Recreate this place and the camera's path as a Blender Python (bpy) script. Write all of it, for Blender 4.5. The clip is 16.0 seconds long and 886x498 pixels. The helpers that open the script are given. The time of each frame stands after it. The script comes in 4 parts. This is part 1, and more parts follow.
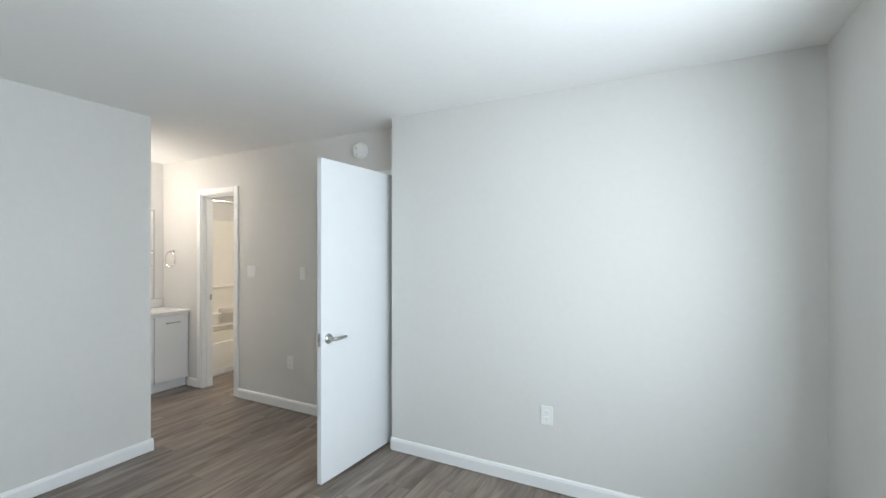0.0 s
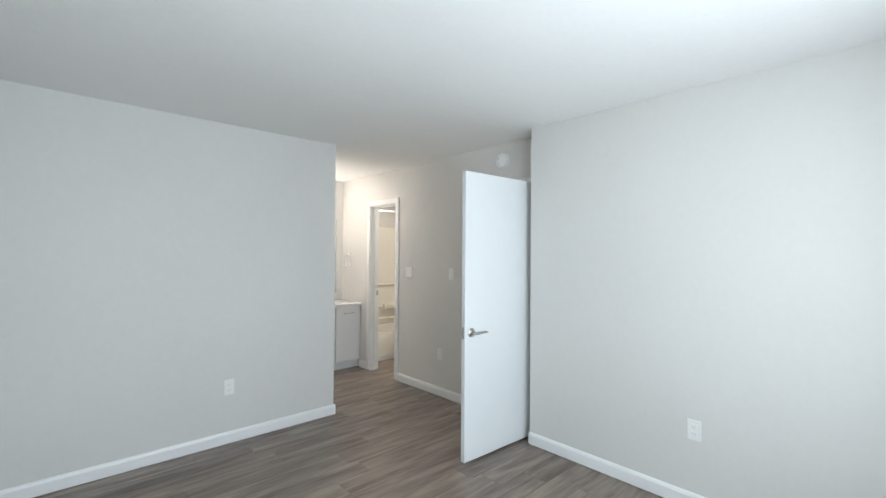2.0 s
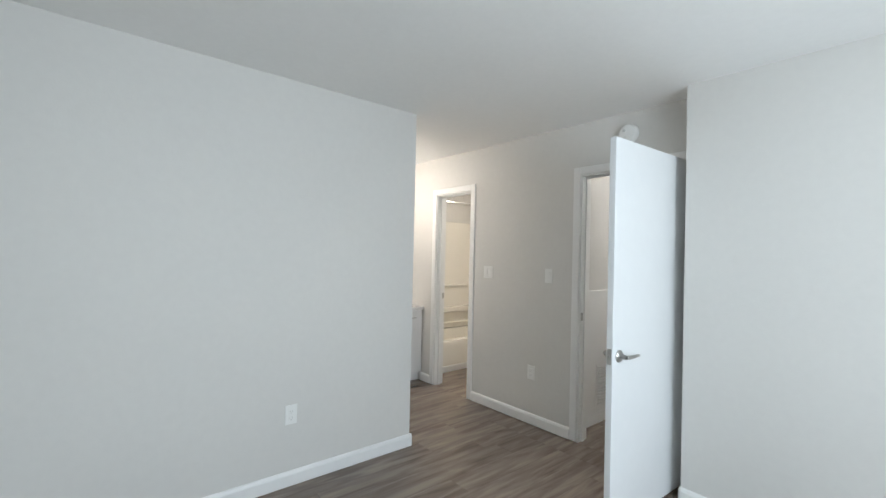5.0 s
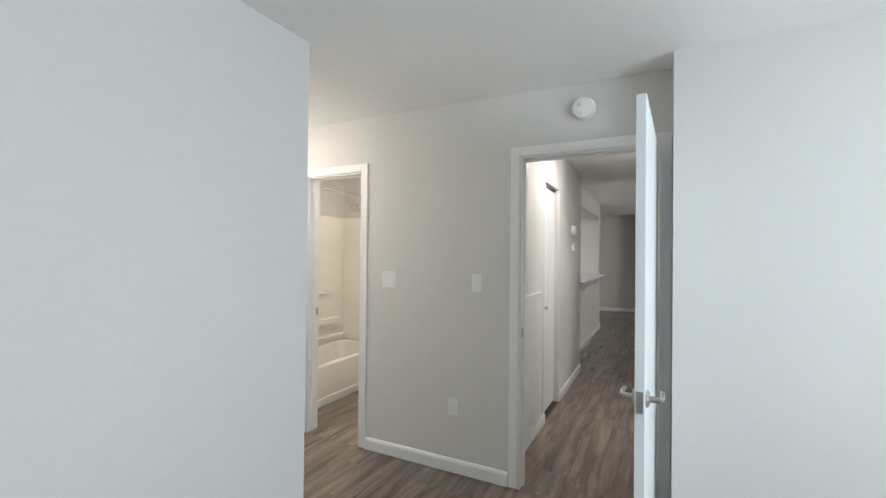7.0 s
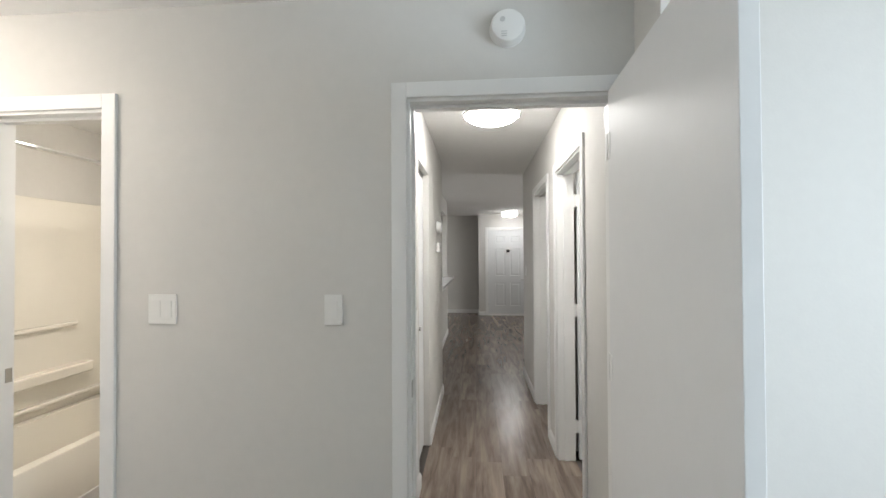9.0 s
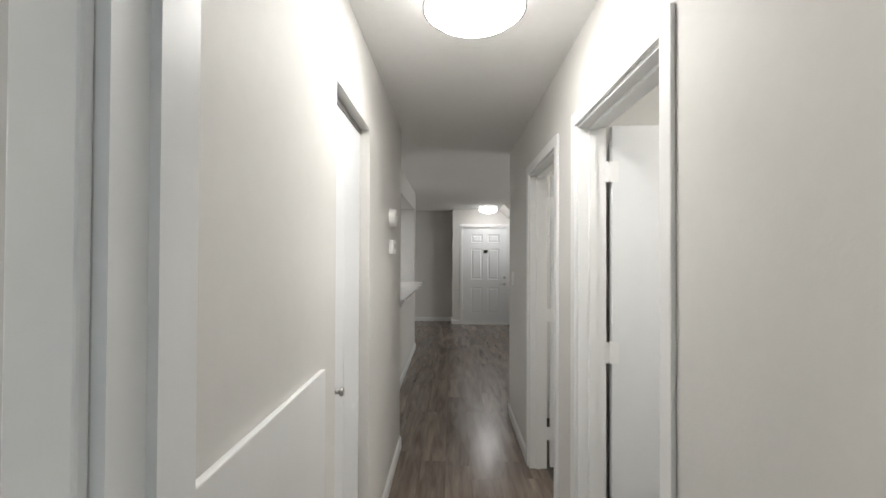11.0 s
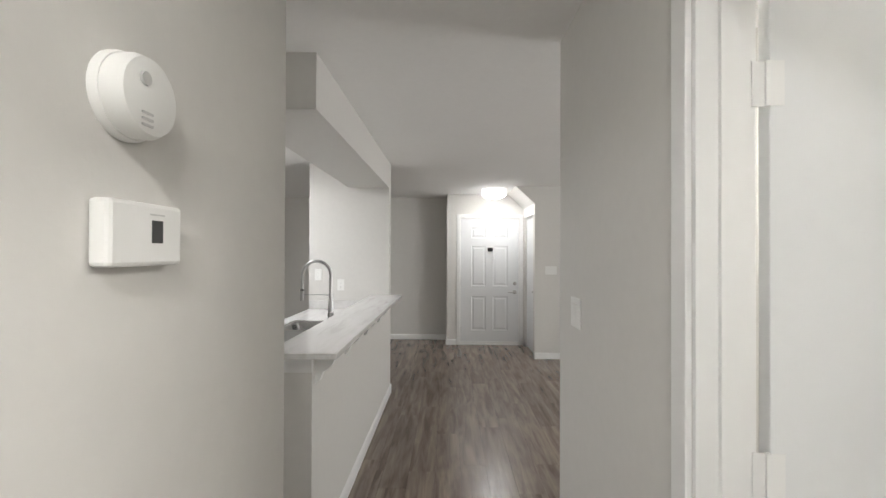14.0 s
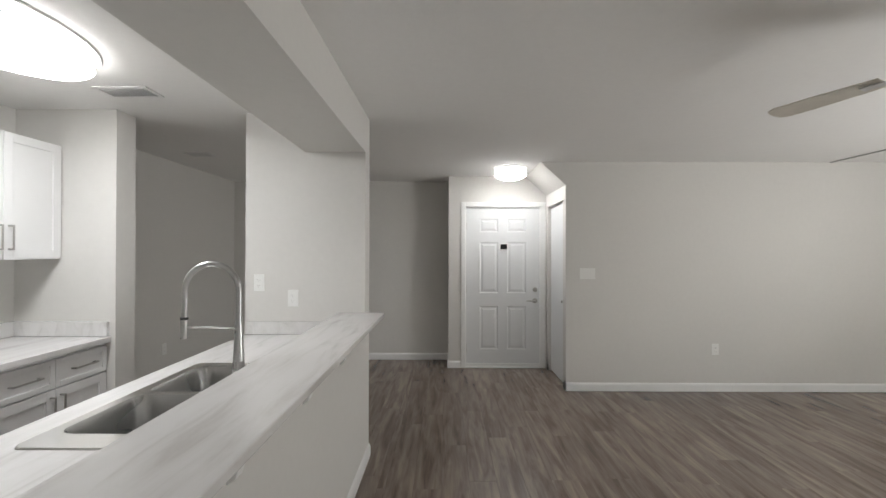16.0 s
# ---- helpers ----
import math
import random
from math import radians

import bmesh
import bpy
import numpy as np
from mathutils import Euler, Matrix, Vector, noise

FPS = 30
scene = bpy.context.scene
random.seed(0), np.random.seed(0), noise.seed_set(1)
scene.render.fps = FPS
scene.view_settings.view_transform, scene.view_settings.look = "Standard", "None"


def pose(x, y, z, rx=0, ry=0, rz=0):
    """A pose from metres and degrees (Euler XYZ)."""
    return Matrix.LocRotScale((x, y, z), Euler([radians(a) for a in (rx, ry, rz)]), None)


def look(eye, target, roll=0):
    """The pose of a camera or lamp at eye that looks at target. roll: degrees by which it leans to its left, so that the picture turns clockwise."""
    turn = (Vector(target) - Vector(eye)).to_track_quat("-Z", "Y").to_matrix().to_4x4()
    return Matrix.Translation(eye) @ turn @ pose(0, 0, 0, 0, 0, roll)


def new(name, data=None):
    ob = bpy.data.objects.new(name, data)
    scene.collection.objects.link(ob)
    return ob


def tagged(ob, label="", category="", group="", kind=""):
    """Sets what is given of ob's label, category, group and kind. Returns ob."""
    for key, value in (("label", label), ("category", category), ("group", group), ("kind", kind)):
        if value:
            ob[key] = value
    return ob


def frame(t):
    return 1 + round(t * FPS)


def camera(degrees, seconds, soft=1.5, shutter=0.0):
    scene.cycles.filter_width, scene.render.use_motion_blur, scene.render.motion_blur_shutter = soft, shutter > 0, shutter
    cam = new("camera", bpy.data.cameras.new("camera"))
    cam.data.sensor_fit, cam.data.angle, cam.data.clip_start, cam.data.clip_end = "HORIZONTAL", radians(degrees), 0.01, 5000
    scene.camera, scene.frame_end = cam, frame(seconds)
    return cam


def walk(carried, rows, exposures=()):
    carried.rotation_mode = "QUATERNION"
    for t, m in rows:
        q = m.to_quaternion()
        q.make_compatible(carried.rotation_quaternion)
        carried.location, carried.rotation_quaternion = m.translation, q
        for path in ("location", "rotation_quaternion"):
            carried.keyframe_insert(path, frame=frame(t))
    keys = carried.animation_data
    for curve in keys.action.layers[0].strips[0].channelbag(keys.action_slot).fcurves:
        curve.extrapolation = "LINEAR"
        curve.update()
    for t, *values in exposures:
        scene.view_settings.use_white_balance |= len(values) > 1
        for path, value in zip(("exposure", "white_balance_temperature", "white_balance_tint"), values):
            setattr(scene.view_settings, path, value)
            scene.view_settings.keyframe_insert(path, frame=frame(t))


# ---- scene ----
cam = camera(92.1, 16.0)

PATH = [
    (0, (1.788, -2.623, 1.474), (0.866, -0.848, 1.476), -0.0),
    (0.5, (1.891, -2.67, 1.459), (0.839, -0.969, 1.471), -0.1),
    (1, (1.948, -2.695, 1.471), (0.75, -1.094, 1.485), 0.1),
    (1.5, (1.978, -2.718, 1.478), (0.632, -1.238, 1.492), 0.2),
    (2, (1.971, -2.755, 1.465), (0.504, -1.396, 1.486), 0.4),
    (2.5, (1.91, -2.79, 1.463), (0.347, -1.543, 1.481), 0.7),
    (3, (1.81, -2.775, 1.445), (0.166, -1.636, 1.46), 0.9),
    (3.5, (1.631, -2.767, 1.423), (-0.024, -1.644, 1.439), 0.8),
    (4, (1.454, -2.751, 1.41), (-0.199, -1.625, 1.426), 1.1),
    (6.5, (0.2, -2.484, 1.448), (-0.881, -0.801, 1.469), 0.5),
    (7, (-0.055, -2.348, 1.451), (-0.962, -0.565, 1.469), 0.6),
    (7.5, (-0.267, -2.168, 1.463), (-0.974, -0.297, 1.48), 0.7),
    (8, (-0.409, -1.926, 1.467), (-0.925, 0.007, 1.485), 0.4),
    (8.5, (-0.518, -1.636, 1.457), (-0.826, 0.34, 1.483), 0.1),
    (9, (-0.572, -1.36, 1.464), (-0.729, 0.633, 1.491), -0.3),
    (9.5, (-0.556, -1.005, 1.491), (-0.638, 0.994, 1.517), -1.0),
    (12, (-0.54, 0.544, 1.473), (-0.569, 2.543, 1.496), 0.6),
    (12.5, (-0.504, 0.947, 1.466), (-0.531, 2.946, 1.487), 0.4),
    (13, (-0.501, 1.308, 1.466), (-0.528, 3.308, 1.487), 0.4),
    (13.5, (-0.524, 1.667, 1.472), (-0.552, 3.667, 1.495), 0.3),
    (14, (-0.495, 2.025, 1.507), (-0.522, 4.025, 1.521), 0.2),
    (14.5, (-0.489, 2.38, 1.518), (-0.519, 4.38, 1.526), 0.5),
    (15, (-0.529, 2.754, 1.506), (-0.554, 4.754, 1.519), 0.2),
    (15.5, (-0.54, 3.137, 1.486), (-0.556, 5.136, 1.501), 0.4),
    (16, (-0.56, 3.51, 1.485), (-0.574, 5.51, 1.497), 0.1),
]
walk(cam, [(t, look(eye, target, roll)) for t, eye, target, roll in PATH], [(0.0, 0.53), (4.0, 0.55), (6.5, 0.60), (7.5, 0.72), (8.5, 0.80), (9.5, 0.82), (12.0, 0.58), (12.5, 0.66), (13.0, 0.95), (14.0, 1.30), (14.5, 1.44), (15.0, 1.38), (15.5, 1.16), (16.0, 1.00)])

# ---- light ----
world = bpy.data.worlds.new("world")
scene.world = world
world.use_nodes = True
wn = world.node_tree
sky = wn.nodes.new("ShaderNodeTexSky")
sky.sky_type = "NISHITA"
sky.sun_disc = False
sky.sun_elevation, sky.sun_rotation = radians(50), radians(200)
wn.links.new(sky.outputs[0], wn.nodes["Background"].inputs[0])
wn.nodes["Background"].inputs[1].default_value = 0.08


def area_lamp(name, eye, target, w, h, watts, colour):
    d = bpy.data.lights.new(name, "AREA")
    d.shape, d.size, d.size_y, d.energy, d.color, d.spread = "RECTANGLE", w, h, watts, colour, radians(177)
    ob = new(name, d)
    ob.matrix_world = look(eye, target)
    return ob


area_lamp("bedroom_daylight", (2.50, -1.78, 1.46), (0.0, -1.90, 1.40), 1.9, 1.22, 50, (0.785, 0.905, 1.0))
# Unseen fill lamp tilted steeply up to brighten the living room ceiling.
area_lamp("living_fill", (4.86, 4.82, 1.0), (0.4, 4.9, 9.0), 1.45, 1.7, 57, (0.99, 0.985, 0.97))

GLOW_HALL = ((1.0, 0.98, 0.95), 29.0)
GLOW_ENTRY = ((1.0, 0.99, 0.98), 18.5)
GLOW_KITCHEN = ((0.98, 0.985, 1.0), 11.0)
GLOW_VANITY = ((1.0, 0.91, 0.82), 12.0)
GLOW_PASSAGE_FILL = ((1.0, 0.91, 0.82), 23.0)
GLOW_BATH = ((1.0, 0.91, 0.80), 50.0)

H = 2.445


# ---- materials ----
def mat(name, base, rough=0.5, metal=0.0, grain=0.0, grain_scale=60.0, bump=0.0, bump_scale=200.0, spec=0.5, coat=0.0):
    m = bpy.data.materials.new(name)
    m.use_nodes = True
    nt = m.node_tree
    b = nt.nodes["Principled BSDF"]
    b.inputs["Base Color"].default_value = (*base, 1)
    b.inputs["Roughness"].default_value = rough
    b.inputs["Metallic"].default_value = metal
    b.inputs["Specular IOR Level"].default_value = spec
    b.inputs["Coat Weight"].default_value = coat
    tc = nt.nodes.new("ShaderNodeTexCoord")
    if grain:
        n1 = nt.nodes.new("ShaderNodeTexNoise")
        n1.inputs["Scale"].default_value = grain_scale
        n1.inputs["Detail"].default_value = 6
        n2 = nt.nodes.new("ShaderNodeTexNoise")
        n2.inputs["Scale"].default_value = 1.3
        n2.inputs["Detail"].default_value = 3
        add = nt.nodes.new("ShaderNodeMath")
        add.operation = "ADD"
        nt.links.new(tc.outputs["Object"], n1.inputs["Vector"])
        nt.links.new(tc.outputs["Object"], n2.inputs["Vector"])
        nt.links.new(n1.outputs["Fac"], add.inputs[0])
        nt.links.new(n2.outputs["Fac"], add.inputs[1])
        ramp = nt.nodes.new("ShaderNodeMapRange")
        ramp.inputs["From Min"].default_value = 0.6
        ramp.inputs["From Max"].default_value = 1.4
        ramp.inputs["To Min"].default_value = 1 - grain
        ramp.inputs["To Max"].default_value = 1 + grain
        nt.links.new(add.outputs[0], ramp.inputs["Value"])
        mul = nt.nodes.new("ShaderNodeVectorMath")
        mul.operation = "SCALE"
        mul.inputs[0].default_value = base
        nt.links.new(ramp.outputs[0], mul.inputs["Scale"])
        nt.links.new(mul.outputs[0], b.inputs["Base Color"])
        rr = nt.nodes.new("ShaderNodeMapRange")
        rr.inputs["To Min"].default_value = max(rough - 0.06, 0.02)
        rr.inputs["To Max"].default_value = min(rough + 0.06, 1)
        nt.links.new(n2.outputs["Fac"], rr.inputs["Value"])
        nt.links.new(rr.outputs[0], b.inputs["Roughness"])
    if bump:
        n3 = nt.nodes.new("ShaderNodeTexNoise")
        n3.inputs["Scale"].default_value = bump_scale
        n3.inputs["Detail"].default_value = 4
        nt.links.new(tc.outputs["Object"], n3.inputs["Vector"])
        bp = nt.nodes.new("ShaderNodeBump")
        bp.inputs["Strength"].default_value = bump
        bp.inputs["Distance"].default_value = 0.004
        nt.links.new(n3.outputs["Fac"], bp.inputs["Height"])
        nt.links.new(bp.outputs[0], b.inputs["Normal"])
    return m


def glow(name, colour, strength):
    m = bpy.data.materials.new(name)
    m.use_nodes = True
    b = m.node_tree.nodes["Principled BSDF"]
    b.inputs["Base Color"].default_value = (0.85, 0.85, 0.85, 1)
    b.inputs["Emission Color"].default_value = (*colour, 1)
    b.inputs["Emission Strength"].default_value = strength
    b.inputs["Roughness"].default_value = 0.4
    return m


def plank_material():
    m = bpy.data.materials.new("vinyl_plank")
    m.use_nodes = True
    nt = m.node_tree
    b = nt.nodes["Principled BSDF"]
    info = nt.nodes.new("ShaderNodeObjectInfo")
    tc = nt.nodes.new("ShaderNodeTexCoord")
    off = nt.nodes.new("ShaderNodeVectorMath")
    off.operation = "SCALE"
    comb = nt.nodes.new("ShaderNodeCombineXYZ")
    for i in range(3):
        nt.links.new(info.outputs["Random"], comb.inputs[i])
    nt.links.new(comb.outputs[0], off.inputs[0])
    off.inputs["Scale"].default_value = 37.0
    plus = nt.nodes.new("ShaderNodeVectorMath")
    plus.operation = "ADD"
    nt.links.new(tc.outputs["Object"], plus.inputs[0])
    nt.links.new(off.outputs[0], plus.inputs[1])
    mp = nt.nodes.new("ShaderNodeMapping")
    mp.inputs["Scale"].default_value = (8.0, 0.85, 1.0)
    nt.links.new(plus.outputs[0], mp.inputs["Vector"])
    n1 = nt.nodes.new("ShaderNodeTexNoise")
    n1.inputs["Scale"].default_value = 2.2
    n1.inputs["Detail"].default_value = 7
    n1.inputs["Roughness"].default_value = 0.55
    n1.inputs["Distortion"].default_value = 0.5
    nt.links.new(mp.outputs[0], n1.inputs["Vector"])
    mp2 = nt.nodes.new("ShaderNodeMapping")
    mp2.inputs["Scale"].default_value = (60.0, 2.2, 1.0)
    nt.links.new(plus.outputs[0], mp2.inputs["Vector"])
    n2 = nt.nodes.new("ShaderNodeTexNoise")
    n2.inputs["Scale"].default_value = 2.0
    n2.inputs["Detail"].default_value = 5
    nt.links.new(mp2.outputs[0], n2.inputs["Vector"])
    mixf = nt.nodes.new("ShaderNodeMix")
    mixf.inputs[0].default_value = 0.14
    nt.links.new(n1.outputs["Fac"], mixf.inputs[2])
    nt.links.new(n2.outputs["Fac"], mixf.inputs[3])
    ramp = nt.nodes.new("ShaderNodeValToRGB")
    e = ramp.color_ramp.elements
    e[0].position, e[0].color = 0.36, (0.115, 0.087, 0.070, 1)
    e[1].position, e[1].color = 0.66, (0.275, 0.222, 0.180, 1)
    mid = ramp.color_ramp.elements.new(0.50)
    mid.color = (0.195, 0.153, 0.123, 1)
    nt.links.new(mixf.outputs[0], ramp.inputs[0])
    var = nt.nodes.new("ShaderNodeMapRange")
    var.inputs["To Min"].default_value = 0.87
    var.inputs["To Max"].default_value = 1.13
    nt.links.new(info.outputs["Random"], var.inputs["Value"])
    sc = nt.nodes.new("ShaderNodeVectorMath")
    sc.operation = "SCALE"
    nt.links.new(ramp.outputs[0], sc.inputs[0])
    nt.links.new(var.outputs[0], sc.inputs["Scale"])
    nt.links.new(sc.outputs[0], b.inputs["Base Color"])
    rr = nt.nodes.new("ShaderNodeMapRange")
    rr.inputs["To Min"].default_value = 0.20
    rr.inputs["To Max"].default_value = 0.27
    nt.links.new(n1.outputs["Fac"], rr.inputs["Value"])
    nt.links.new(rr.outputs[0], b.inputs["Roughness"])
    bp = nt.nodes.new("ShaderNodeBump")
    bp.inputs["Strength"].default_value = 0.08
    bp.inputs["Distance"].default_value = 0.002
    nt.links.new(n2.outputs["Fac"], bp.inputs["Height"])
    nt.links.new(bp.outputs[0], b.inputs["Normal"])
    return m


def granite_material():
    m = bpy.data.materials.new("veined_white_stone")
    m.use_nodes = True
    nt = m.node_tree
    b = nt.nodes["Principled BSDF"]
    tc = nt.nodes.new("ShaderNodeTexCoord")
    mp = nt.nodes.new("ShaderNodeMapping")
    mp.inputs["Scale"].default_value = (9.0, 1.3, 4.0)
    mp.inputs["Rotation"].default_value = (0, 0, radians(6))
    nt.links.new(tc.outputs["Object"], mp.inputs["Vector"])
    n1 = nt.nodes.new("ShaderNodeTexNoise")
    n1.inputs["Scale"].default_value = 1.6
    n1.inputs["Detail"].default_value = 8
    n1.inputs["Roughness"].default_value = 0.6
    n1.inputs["Distortion"].default_value = 0.8
    nt.links.new(mp.outputs[0], n1.inputs["Vector"])
    ramp = nt.nodes.new("ShaderNodeValToRGB")
    e = ramp.color_ramp.elements
    e[0].position, e[0].color = 0.30, (0.58, 0.565, 0.55, 1)
    e[1].position, e[1].color = 0.56, (0.72, 0.71, 0.70, 1)
    mid = e.new(0.44)
    mid.color = (0.675, 0.665, 0.65, 1)
    nt.links.new(n1.outputs["Fac"], ramp.inputs[0])
    nt.links.new(ramp.outputs[0], b.inputs["Base Color"])
    b.inputs["Roughness"].default_value = 0.16
    return m


WALL = mat("greige_wall_paint", (0.658, 0.645, 0.618), 0.62, 0, 0.025, 25, 0.10, 90, 0.3)
CEIL = mat("white_ceiling_texture", (0.86, 0.855, 0.84), 0.85, 0, 0.02, 30, 0.25, 70, 0.2)
TRIM = mat("white_trim_paint", (0.80, 0.80, 0.79), 0.38, 0, 0.012, 20, 0.03, 120)
DOORW = mat("white_door_paint", (0.75, 0.76, 0.765), 0.52, 0, 0.015, 15, 0.05, 60, 0.35)
CAB = mat("white_cabinet_paint", (0.75, 0.75, 0.745), 0.36, 0, 0.01, 20)
PLASTIC = mat("white_plastic", (0.80, 0.80, 0.78), 0.35, 0, 0.01, 30)
SLOT = mat("dark_slot", (0.06, 0.06, 0.06), 0.6)
GREYBTN = mat("grey_button", (0.55, 0.55, 0.54), 0.5)
OUTSLOT = mat("outlet_slot", (0.42, 0.41, 0.40), 0.6)
NICKEL = mat("brushed_nickel", (0.46, 0.45, 0.43), 0.30, 1.0, 0.05, 90)
STEEL = mat("stainless_steel", (0.47, 0.47, 0.465), 0.28, 1.0, 0.05, 70)
CHROME = mat("chrome", (0.75, 0.75, 0.75), 0.12, 1.0)
BLACKG = mat("black_glass", (0.012, 0.012, 0.014), 0.06, 0, 0, 60, 0, 200, 0.6)
TUBW = mat("white_tub_acrylic", (0.82, 0.79, 0.72), 0.22, 0, 0.01, 20)
MIRROR = mat("mirror_silver", (0.9, 0.9, 0.9), 0.02, 1.0)
GAP = mat("dark_floor_joint", (0.05, 0.042, 0.036), 0.7)
PLANK = plank_material()
STONE = granite_material()
OUTSIDE = mat("outside_stucco", (0.5, 0.48, 0.44), 0.8, 0, 0.1, 8)


# ---- mesh helpers ----
def box(bm, x0, y0, z0, x1, y1, z1, bev=0.0):
    r = bmesh.ops.create_cube(bm, size=1.0)
    for v in r["verts"]:
        v.co = Vector((x0 + (v.co.x + 0.5) * (x1 - x0), y0 + (v.co.y + 0.5) * (y1 - y0), z0 + (v.co.z + 0.5) * (z1 - z0)))
    if bev:
        es = list({e for v in r["verts"] for e in v.link_edges})
        bmesh.ops.bevel(bm, geom=es, offset=bev, segments=2, affect="EDGES", profile=0.5)
    return bm


def boxes(*items, bev=0.0):
    bm = bmesh.new()
    for it in items:
        box(bm, *it, bev=bev)
    return bm


def lathe(profile, axis="z", seg=32, sx=1.0, sy=1.0):
    """Rings of (radius, height) turned about an axis; ends with radius 0 close."""
    bm = bmesh.new()
    rings = []
    for r, h in profile:
        if r < 1e-6:
            rings.append([bm.verts.new((0, 0, h))])
        else:
            rings.append([bm.verts.new((r * sx * math.cos(2 * math.pi * i / seg), r * sy * math.sin(2 * math.pi * i / seg), h)) for i in range(seg)])
    for a, b in zip(rings, rings[1:]):
        for i in range(seg):
            j = (i + 1) % seg
            if len(a) == 1 and len(b) > 1:
                bm.faces.new((a[0], b[j], b[i]))
            elif len(b) == 1 and len(a) > 1:
                bm.faces.new((a[i], a[j], b[0]))
            elif len(a) > 1:
                bm.faces.new((a[i], a[j], b[j], b[i]))
    bmesh.ops.recalc_face_normals(bm, faces=bm.faces)
    turn = {"z": pose(0, 0, 0), "x": pose(0, 0, 0, 0, 90, 0), "y": pose(0, 0, 0, -90, 0, 0)}[axis]
    bmesh.ops.transform(bm, matrix=turn, verts=bm.verts)
    return bm


def tube(points, radius, seg=12):
    """A round tube along points, closed at both ends."""
    bm = bmesh.new()
    pts = [Vector(p) for p in points]
    rings = []
    up = Vector((0.13, 0.31, 0.94))
    for i, p in enumerate(pts):
        d = (pts[min(i + 1, len(pts) - 1)] - pts[max(i - 1, 0)]).normalized()
        a = d.cross(up).normalized()
        b = d.cross(a).normalized()
        rad = radius[i] if isinstance(radius, (list, tuple)) else radius
        rings.append([bm.verts.new(p + rad * (a * math.cos(2 * math.pi * k / seg) + b * math.sin(2 * math.pi * k / seg))) for k in range(seg)])
    for a, b in zip(rings, rings[1:]):
        for k in range(seg):
            bm.faces.new((a[k], a[(k + 1) % seg], b[(k + 1) % seg], b[k]))
    bm.faces.new(rings[0])
    bm.faces.new(rings[-1])
    bmesh.ops.recalc_face_normals(bm, faces=bm.faces)
    return bm


def moved(bm, m):
    bmesh.ops.transform(bm, matrix=m, verts=bm.verts)
    return bm


def extrude_profile(profile, a, b):
    """A (n, z) profile swept straight from a to b on the floor; n points to the left of the way."""
    bm = bmesh.new()
    a, b = Vector((*a, 0)), Vector((*b, 0))
    d = (b - a).normalized()
    n = Vector((-d.y, d.x, 0))
    ends = [[bm.verts.new(p + n * u + Vector((0, 0, w))) for u, w in profile] for p in (a, b)]
    k = len(profile)
    for i in range(k):
        bm.faces.new((ends[0][i], ends[0][(i + 1) % k], ends[1][(i + 1) % k], ends[1][i]))
    bm.faces.new(ends[0][::-1])
    bm.faces.new(ends[1])
    bmesh.ops.recalc_face_normals(bm, faces=bm.faces)
    return bm


def mesh_of(name, bm, material, smooth=False):
    me = bpy.data.meshes.new(name)
    bm.to_mesh(me)
    bm.free()
    me.materials.append(material)
    if smooth:
        me.polygons.foreach_set("use_smooth", [True] * len(me.polygons))
        me.set_sharp_from_angle(angle=radians(40))
    return me


def thing(name, bm, material, label, category, kind="", group="", smooth=False):
    return tagged(new(name, mesh_of(name, bm, material, smooth)), label, category, group, kind)


def holder(name, m, label, category, group="", kind=""):
    ob = new(name)
    ob.empty_display_size = 0.05
    ob.matrix_world = m
    return tagged(ob, label, category, group, kind)


def part(name, bm, material, parent, label="", smooth=False):
    """bm is in the parent's own space."""
    ob = new(name, mesh_of(name, bm, material, smooth))
    ob.parent = parent
    if label:
        ob["label"] = label
    return ob


def structure(name, bm, material, label, category):
    return thing(name, bm, material, label, category, kind="structure")


def cell_slab(us, vs, solid, place, w0, w1):
    """One closed mesh of the solid cells of a grid us x vs, as thick as w0 to w1; place(u, v, w) gives the point."""
    bm = bmesh.new()
    made = {}

    def vert(i, j, w):
        if (i, j, w) not in made:
            made[i, j, w] = bm.verts.new(place(us[i], vs[j], w))
        return made[i, j, w]
    full = {(i, j) for i in range(len(us) - 1) for j in range(len(vs) - 1) if solid((us[i] + us[i + 1]) / 2, (vs[j] + vs[j + 1]) / 2)}
    for i, j in full:
        for w in (w0, w1):
            bm.faces.new([vert(i, j, w), vert(i + 1, j, w), vert(i + 1, j + 1, w), vert(i, j + 1, w)])
        for di, dj, a, b in ((-1, 0, (i, j), (i, j + 1)), (1, 0, (i + 1, j), (i + 1, j + 1)), (0, -1, (i, j), (i + 1, j)), (0, 1, (i, j + 1), (i + 1, j + 1))):
            if (i + di, j + dj) not in full:
                bm.faces.new([vert(*a, w0), vert(*b, w0), vert(*b, w1), vert(*a, w1)])
    bmesh.ops.recalc_face_normals(bm, faces=bm.faces)
    return bm


